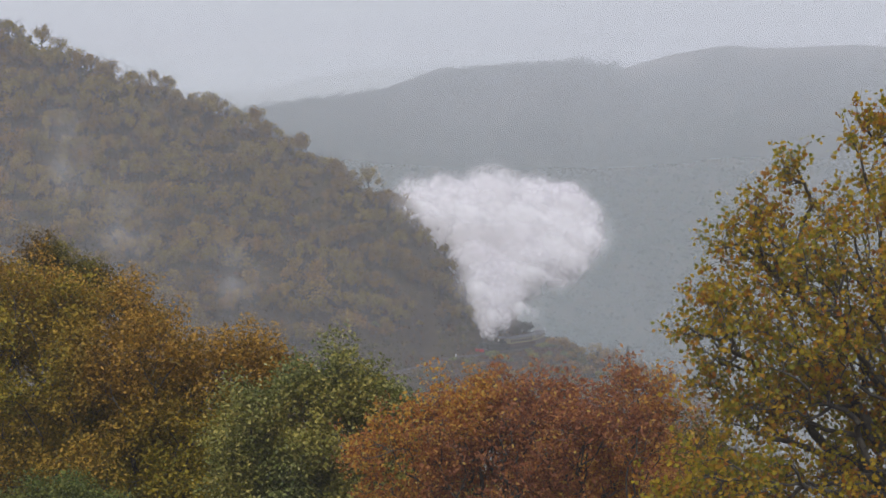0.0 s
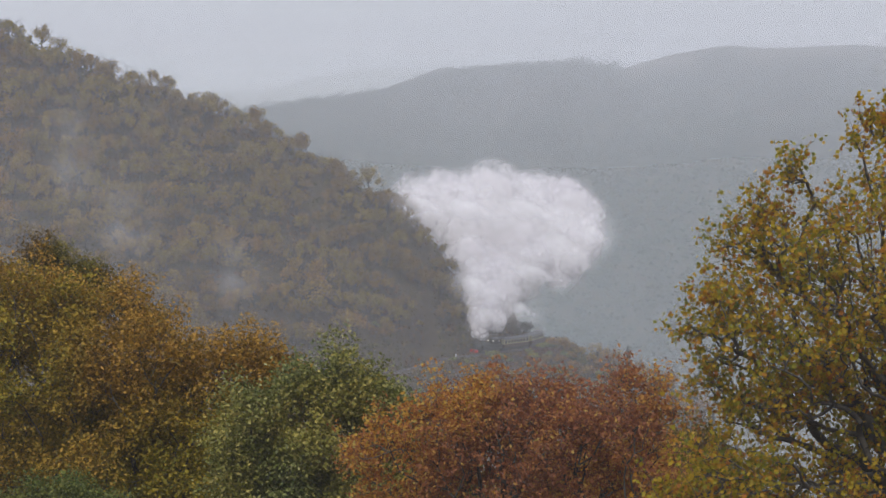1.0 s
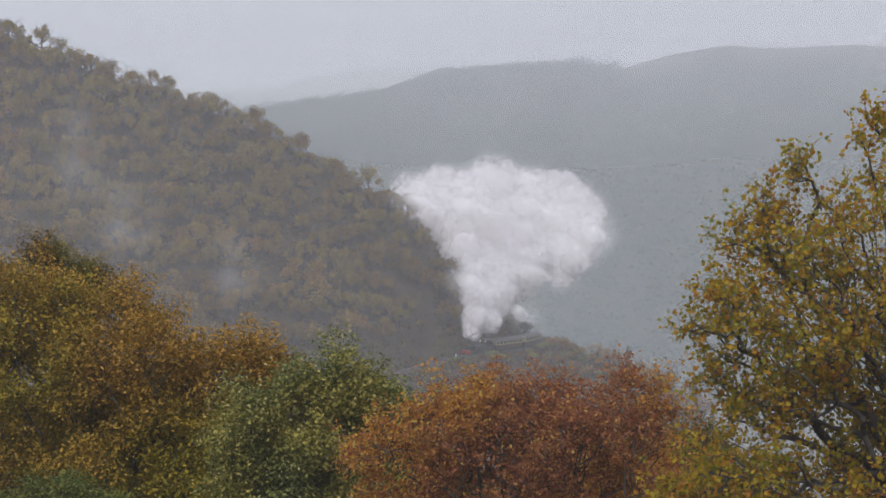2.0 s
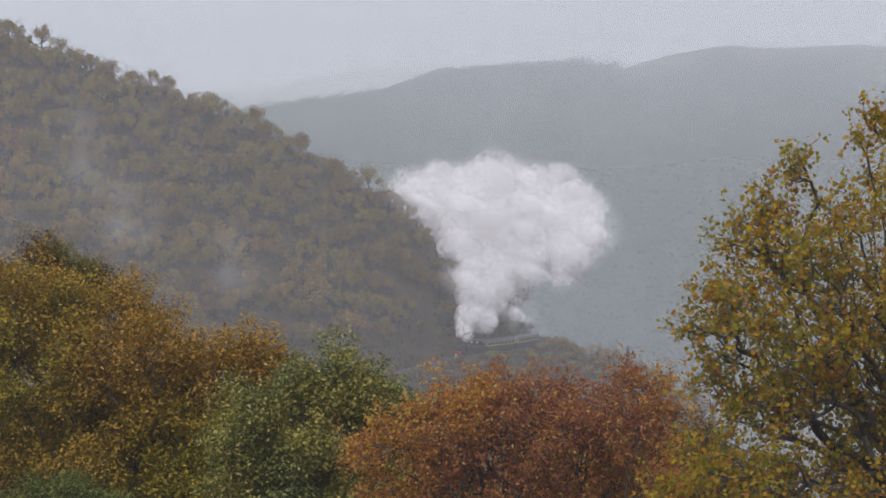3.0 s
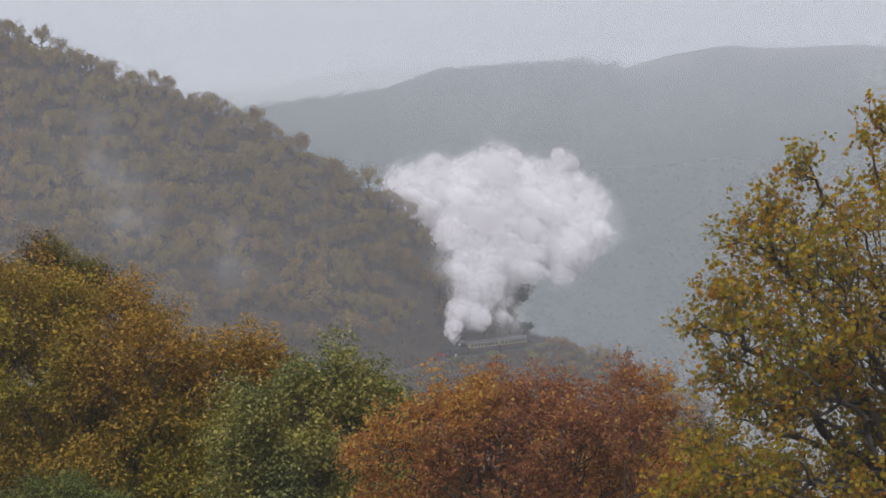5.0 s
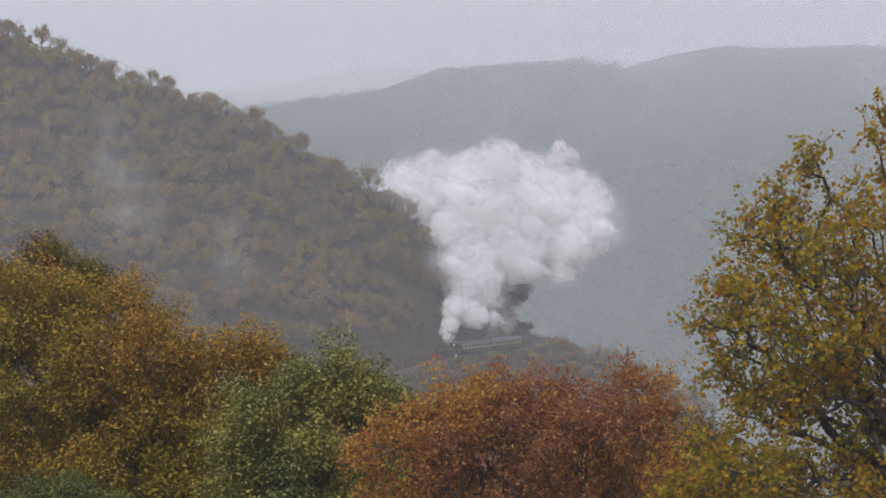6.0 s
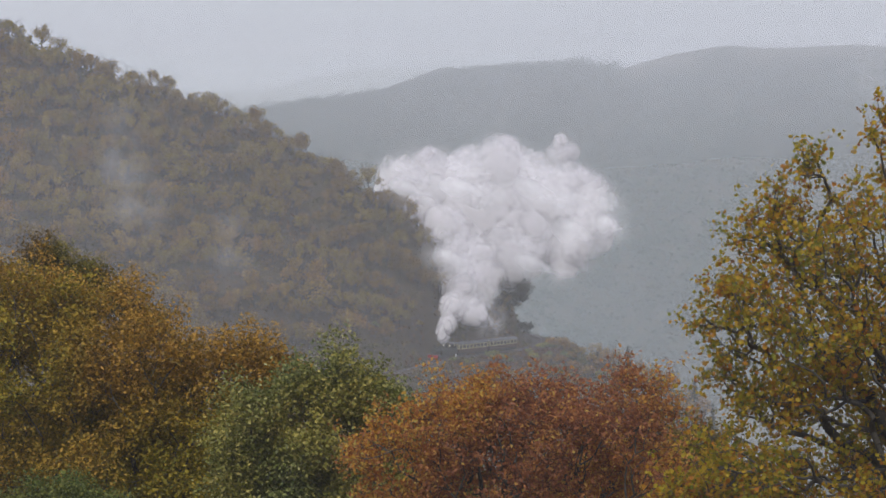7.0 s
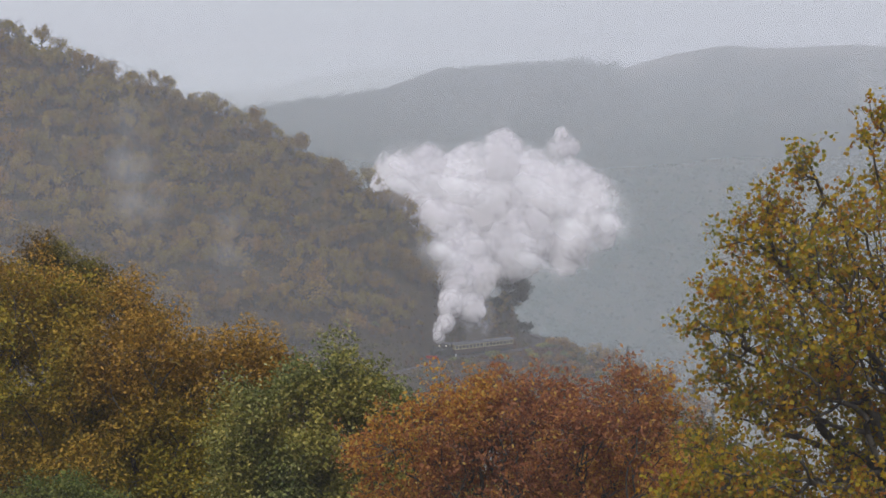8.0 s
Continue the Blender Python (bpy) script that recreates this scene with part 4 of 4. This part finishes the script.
# ---- railway ----
RAIL = plain("rail_steel", (0.10, 0.08, 0.07), (0.25, 0.23, 0.21), 2.0, 0.45, 0.7)
BALLAST = plain("ballast", (0.05, 0.047, 0.04), (0.115, 0.108, 0.095), 1.5, 0.95, bump=0.6)
SLEEPER = plain("sleeper_wood", (0.05, 0.04, 0.03), (0.14, 0.11, 0.09), 3.0, 0.9)
BLACK = plain("engine_paint", (0.015, 0.02, 0.016), (0.04, 0.045, 0.04), 3.0, 0.4)
RED = plain("red_buffer_paint", (0.42, 0.02, 0.02), (0.60, 0.04, 0.03), 3.0, 0.45)
CREAM = plain("cream_paint", (0.34, 0.30, 0.15), (0.44, 0.39, 0.22), 2.0, 0.45)
BROWN = plain("chocolate_paint", (0.05, 0.03, 0.025), (0.09, 0.055, 0.04), 2.0, 0.45)
ROOF = plain("grey_roof_canvas", (0.13, 0.14, 0.15), (0.22, 0.23, 0.24), 1.2, 0.8)
WHITE = plain("white_paint", (0.6, 0.6, 0.58), (0.8, 0.8, 0.78), 4.0, 0.6)


def glass_material(name):
    m, n, l = nodes_of(name)
    p = n.new("ShaderNodeBsdfPrincipled")
    p.inputs["Base Color"].default_value, p.inputs["Roughness"].default_value = (0.09, 0.095, 0.09, 1), 0.12
    out = n.new("ShaderNodeOutputMaterial")
    l.new(p.outputs[0], out.inputs[0])
    return m


def lit_material(name, colour, power):
    m, n, l = nodes_of(name)
    e = n.new("ShaderNodeEmission")
    e.inputs["Color"].default_value, e.inputs["Strength"].default_value = (*colour, 1), power
    out = n.new("ShaderNodeOutputMaterial")
    l.new(e.outputs[0], out.inputs[0])
    return m


GLASS = glass_material("dark_window_glass")
# emission in place of the pale sky that brightens the cab windows
WINDOW_GLOW = lit_material("window_glow", (1.0, 0.95, 0.8), 0.9)


def box(bm, x0, x1, y0, y1, z0, z1, bevel=0.02):
    r = bmesh.ops.create_cube(bm, size=1, matrix=Matrix.Translation(((x0 + x1) / 2, (y0 + y1) / 2, (z0 + z1) / 2)) @ Matrix.Diagonal((x1 - x0, y1 - y0, z1 - z0, 1)))
    if bevel:
        edges = list({e for v in r["verts"] for e in v.link_edges})
        bmesh.ops.bevel(bm, geom=edges, offset=bevel, segments=2, affect="EDGES")
    return bm


def drum(bm, radius, length, m, sides=20, top=None):
    bmesh.ops.create_cone(bm, cap_ends=True, segments=sides, radius1=radius, radius2=radius if top is None else top, depth=length, matrix=m)
    return bm


def one_box(*a, **k):
    return box(bmesh.new(), *a, **k)


def arched_roof(x0, x1, half, z0, rise, n=10, thick=0.06):
    bm = bmesh.new()
    rows = []
    for x in (x0, x1):
        for lift in (0, -thick):
            rows.append([bm.verts.new((x, half * math.sin(a), z0 + lift + rise * (math.cos(a) - 0) ** 1)) for a in np.linspace(-math.pi / 2, math.pi / 2, n)])
    for k in range(n - 1):
        for p, q in ((0, 2), (3, 1), (1, 0), (2, 3)):
            bm.faces.new((rows[p][k], rows[p][k + 1], rows[q][k + 1], rows[q][k]))
    for k in (0, n - 1):
        bm.faces.new((rows[0][k], rows[2][k], rows[3][k], rows[1][k]))
    bmesh.ops.recalc_face_normals(bm, faces=bm.faces)
    return bm


WHEELS = []


def add_wheels(thing, places, radius):
    for x, y in places:
        bm = drum(bmesh.new(), radius, 0.1, Matrix.Identity(4), 18)
        drum(bm, radius * 0.3, 0.16, Matrix.Identity(4), 10)
        drum(bm, radius * 1.08, 0.03, Matrix.Translation((0, 0, -0.05 if y > 0 else 0.05)), 18)
        box(bm, -radius * 0.8, radius * 0.8, -0.04, 0.04, -0.06, 0.06, 0)
        w = part("wheel", bm, BLACK, thing)
        WHEELS.append((w, x, y, radius))


def engine():
    """Narrow-gauge tank engine; its front is towards +x, its wheels stand on z = 0."""
    e = tagged(new("steam_locomotive"), "dark green narrow-gauge steam tank locomotive with red buffer beam", "locomotive")
    part("footplate", one_box(-3.2, 3.25, -1.15, 1.15, 0.72, 0.82), BLACK, e)
    part("frame", one_box(-3.0, 3.0, -0.5, 0.5, 0.35, 0.75), BLACK, e)
    part("buffer_beam", one_box(3.25, 3.4, -1.2, 1.2, 0.45, 1.0, bevel=0.03), RED, e, "red painted buffer beam")
    part("coupling", drum(bmesh.new(), 0.16, 0.3, Matrix.Translation((3.5, 0, 0.7)) @ Matrix.Rotation(math.pi / 2, 4, "Y"), 14), BLACK, e)
    boiler = drum(bmesh.new(), 0.62, 3.6, Matrix.Translation((1.0, 0, 1.65)) @ Matrix.Rotation(math.pi / 2, 4, "Y"), 28)
    for x in (-0.2, 0.7, 1.6):
        drum(boiler, 0.64, 0.05, Matrix.Translation((x, 0, 1.65)) @ Matrix.Rotation(math.pi / 2, 4, "Y"), 28)
    part("boiler", boiler, BLACK, e)
    box_front = drum(bmesh.new(), 0.66, 0.75, Matrix.Translation((2.55, 0, 1.65)) @ Matrix.Rotation(math.pi / 2, 4, "Y"), 28)
    door = part("smokebox", box_front, BLACK, e)
    part("smokebox_door", drum(bmesh.new(), 0.52, 0.12, Matrix.Translation((2.98, 0, 1.65)) @ Matrix.Rotation(math.pi / 2, 4, "Y"), 28, 0.4), BLACK, door)
    chim = drum(bmesh.new(), 0.2, 0.62, Matrix.Translation((2.5, 0, 2.55)), 20, 0.24)
    drum(chim, 0.29, 0.09, Matrix.Translation((2.5, 0, 2.86)), 20)
    drum(chim, 0.32, 0.12, Matrix.Translation((2.5, 0, 2.3)), 20, 0.2)
    part("chimney", chim, BLACK, e)
    dome = bmesh.new()
    bmesh.ops.create_uvsphere(dome, u_segments=18, v_segments=10, radius=0.32, matrix=Matrix.Translation((0.9, 0, 2.38)))
    drum(dome, 0.32, 0.3, Matrix.Translation((0.9, 0, 2.25)), 18)
    part("dome", dome, BLACK, e)
    for side in (-1, 1):
        y = sorted((side * 0.66, side * 1.16))
        part("side_tank", one_box(-1.4, 1.7, y[0], y[1], 0.82, 1.95, bevel=0.04), BLACK, e)
        part("cylinder", drum(bmesh.new(), 0.24, 0.7, Matrix.Translation((2.4, side * 0.85, 0.6)) @ Matrix.Rotation(math.pi / 2, 4, "Y"), 16), BLACK, e)
        part("side_rod", one_box(-1.1, 1.3, side * 0.62 - 0.03, side * 0.62 + 0.03, 0.34, 0.42, bevel=0.01), RAIL, e)
    cab = one_box(-3.15, -1.4, -1.16, -1.1, 0.82, 1.9, bevel=0)
    box(cab, -3.15, -1.4, 1.1, 1.16, 0.82, 1.9, 0)
    for x in (-3.15, -1.45):
        box(cab, x, x + 0.05, -1.1, 1.1, 0.82, 2.2, 0)
        box(cab, x, x + 0.05, -0.5, 0.5, 2.2, 2.85, 0)
        box(cab, x, x + 0.05, -1.1, 1.1, 2.72, 2.85, 0)
        for side in (-1, 1):
            y = sorted((side * 0.98, side * 1.16))
            box(cab, x, x + 0.05, y[0], y[1], 0.82, 2.72, 0)
    part("cab", cab, BLACK, e)
    part("cab_roof", arched_roof(-3.35, -1.2, 1.25, 2.85, 0.2), ROOF, e)
    part("bunker", one_box(-3.6, -3.15, -1.1, 1.1, 0.82, 1.8, bevel=0.03), BLACK, e)
    # the bright front windows of the cab, added as glowing discs
    for side in (-1, 1):
        part("cab_lamp", drum(bmesh.new(), 0.14, 0.1, Matrix.Translation((-1.36, side * 0.76, 2.5)) @ Matrix.Rotation(math.pi / 2, 4, "Y"), 16), WINDOW_GLOW, e, "glowing round disc in place of the sky-bright cab front window")
    add_wheels(e, [(x, s * 0.33) for x in (-1.1, 0.1, 1.3) for s in (-1, 1)], 0.38)
    return e


def coach():
    """Narrow-gauge bogie coach in cream over chocolate."""
    c = tagged(new("railway_coach"), "cream and brown narrow-gauge railway coach with grey roof", "railway coach", group="coaches of the train")
    half = 4.0
    part("underframe", one_box(-half, half, -0.8, 0.8, 0.45, 0.75), BLACK, c)
    part("lower_body", one_box(-half, half, -1.08, 1.08, 0.75, 1.52, bevel=0.03), BROWN, c)
    body = one_box(-half, half, -1.06, 1.06, 1.5, 1.68, bevel=0.0)
    box(body, -half, half, -1.06, 1.06, 2.28, 2.5, 0)
    for k in range(9):
        x = -half + 0.12 + k * (2 * half - 0.24) / 8
        for side in (-1, 1):
            y = sorted((side * 1.06, side * 0.98))
            box(body, x - 0.12, x + 0.12, y[0], y[1], 1.68, 2.28, 0)
    for x in (-half, half - 0.08):
        box(body, x, x + 0.08, -0.98, 0.98, 1.68, 2.28, 0)
    part("upper_body", body, CREAM, c)
    for k in range(8):
        x0 = -half + 0.24 + k * (2 * half - 0.24) / 8
        for side in (-1, 1):
            y = sorted((side * 1.03, side * 1.01))
            part("window", one_box(x0, x0 + (2 * half - 0.24) / 8 - 0.24, y[0], y[1], 1.68, 2.28, bevel=0), GLASS, c)
    part("roof", arched_roof(-half - 0.1, half + 0.1, 1.16, 2.48, 0.38), ROOF, c, "pale grey curved canvas roof")
    for b in (-2.7, 2.7):
        bogie = part("bogie", one_box(b - 0.8, b + 0.8, -0.5, 0.5, 0.25, 0.45), BLACK, c)
    add_wheels(c, [(b + o, s * 0.33) for b in (-2.7, 2.7) for o in (-0.5, 0.5) for s in (-1, 1)], 0.3)
    return c


def build_track():
    t = tagged(new("railway_track"), "narrow-gauge railway track on a ballasted hillside ledge", "railway track", kind="structure")
    keep = (LINE[:, 0] > -130) & (LINE[:, 1] < 560)
    line = LINE[keep]
    way = np.gradient(line, axis=0)
    way /= np.linalg.norm(way, axis=1)[:, None]
    side = np.stack([-way[:, 1], way[:, 0]], 1)

    def sweep(name, profile, material):
        v = np.concatenate([np.stack([line[:, 0] + side[:, 0] * o, line[:, 1] + side[:, 1] * o, np.full(len(line), z)], 1)[:, None] for o, z in profile], 1)
        k, n = len(profile), len(line)
        i = (np.arange(n - 1)[:, None] * k + np.arange(k)[None]).ravel()
        j = (np.arange(n - 1)[:, None] * k + (np.arange(k)[None] + 1) % k).ravel()
        mesh_part(name, fast_mesh(name, v.reshape(-1, 3), np.concatenate([np.stack([i, j, j + k], 1), np.stack([i, j + k, i + k], 1)])), material, t)

    sweep("ballast", [(-2.5, -0.6), (-1.3, -0.12), (1.3, -0.12), (2.5, -0.6)], BALLAST)
    for o in (-0.33, 0.33):
        sweep("rail", [(o - 0.03, -0.1), (o - 0.03, 0.0), (o + 0.03, 0.0), (o + 0.03, -0.1)], RAIL)
    bm = bmesh.new()
    for s in np.arange(ARC[keep][0] + 1, ARC[keep][-1] - 1, 0.7):
        p, q = on_track(s), on_track(s + 0.2)
        m = Matrix.Translation((p[0], p[1], -0.12)) @ Matrix.Rotation(math.atan2(q[1] - p[1], q[0] - p[0]), 4, "Z")
        bmesh.ops.create_cube(bm, size=1, matrix=m @ Matrix.Diagonal((0.22, 1.3, 0.1, 1)))
    tagged(part("sleepers", bm, SLEEPER, t), kind="stuff")


build_track()
post = tagged(new("marker_post"), "small white lineside marker post beside the track", "post")
post.location = (2.6, 497.6, float(height(2.6, 497.6)))
part("shaft", one_box(-0.09, 0.09, -0.09, 0.09, -0.2, 0.8), WHITE, post)
part("cap", one_box(-0.16, 0.16, -0.12, 0.12, 0.8, 1.15, bevel=0.03), WHITE, post)
ENGINE = engine()
COACHES = [coach()]
COACHES.append(copy_thing(COACHES[0], Matrix.Identity(4)))
for a, b in zip(COACHES[0].children, COACHES[1].children):
    if a.name.startswith("wheel"):
        WHEELS.append((b, *next(w[1:] for w in WHEELS if w[0] == a)))


# ---- what moves ----
def glide(spots, t):
    """Smooth passage through the places at 0, 4 and 8 s."""
    p, u = np.array(spots), t / 8
    return p[0] * (1 - u) * (1 - 2 * u) + p[1] * 4 * u * (1 - u) + p[2] * u * (2 * u - 1)


RUN = [(0, 0), (1.0, 1.7), (2.8, 5.8), (4.0, 9.2), (4.7, 10.7), (5.8, 12.6), (6.8, 14.0), (8.0, 15.6)]
S0 = float(ARC[np.argmin(np.hypot(LINE[:, 0] - 7.5, LINE[:, 1] - 504.6))])


def travel(t):
    a = np.array(RUN)
    return float(np.mean([np.interp(t + d, a[:, 0], a[:, 1], left=None) for d in np.linspace(-0.5, 0.5, 9)]))


SWAY = [(0.0, 0.0), (0.5, -0.05), (1.0, 0.15), (1.5, 0.3), (2.2, 0.5), (2.8, 0.35), (3.5, 0.6), (4.0, 0.75), (4.5, 0.55), (5.2, 0.8), (5.8, 1.0), (6.5, 1.5), (7.0, 1.2), (7.5, 0.9), (8.0, 0.75)]
SWAY_RED = [(0.0, 0.1), (1.0, -0.15), (1.5, -0.2), (2.5, 0.0), (3.5, 0.1), (4.5, -0.2), (5.5, 0.0), (6.5, 0.1), (7.0, -0.05), (8.0, 0.1)]


def motions():
    times = np.arange(0, 8.01, 0.5)
    for ob, mid, base in ((ENGINE, 3.4, 2.0), (COACHES[0], 3.4 + 3.6 + 0.4 + 4.0, 5.4), (COACHES[1], 3.4 + 3.6 + 0.4 + 8.0 + 0.5 + 4.0, 5.4)):
        rows = []
        for t in times:
            s = S0 - travel(t) + mid
            f, r = on_track(s - base / 2), on_track(s + base / 2)
            c = (f + r) / 2
            rows.append((float(t), Matrix.Translation((c[0], c[1], 0)) @ Matrix.Rotation(math.atan2(f[1] - r[1], f[0] - r[0]), 4, "Z")))
        walk(ob, rows)
    for w, x, y, radius in WHEELS:
        rows = [(float(t), Matrix.Translation((x, y, radius)) @ Matrix.Rotation(travel(t) / radius, 4, "Y") @ Matrix.Rotation(math.pi / 2, 4, "X")) for t in np.arange(0, 8.01, 0.2)]
        walk(w, rows)
    for tree, sway in ((maple, SWAY), (beech, SWAY_RED)):
        x, y, z = tree.location
        walk(tree, [(t, pose(x, y, z, 0, a, 0)) for t, a in sway])
    for i, (ob, spots) in enumerate(STEAMS):
        turn = (25 if i % 2 else -25) * (0.3 if ob.name.startswith("mist") else 1)
        walk(ob, [(float(t), Matrix.Translation(glide(spots, t)) @ pose(0, 0, 0, turn * 0.4 * t / 8 - (35 if ob.name.startswith("mist") and ob["category"] == "steam" else 0), turn * 0.6 * t / 8, turn * t / 8)) for t in np.arange(0, 8.01, 1.0)])


motions()
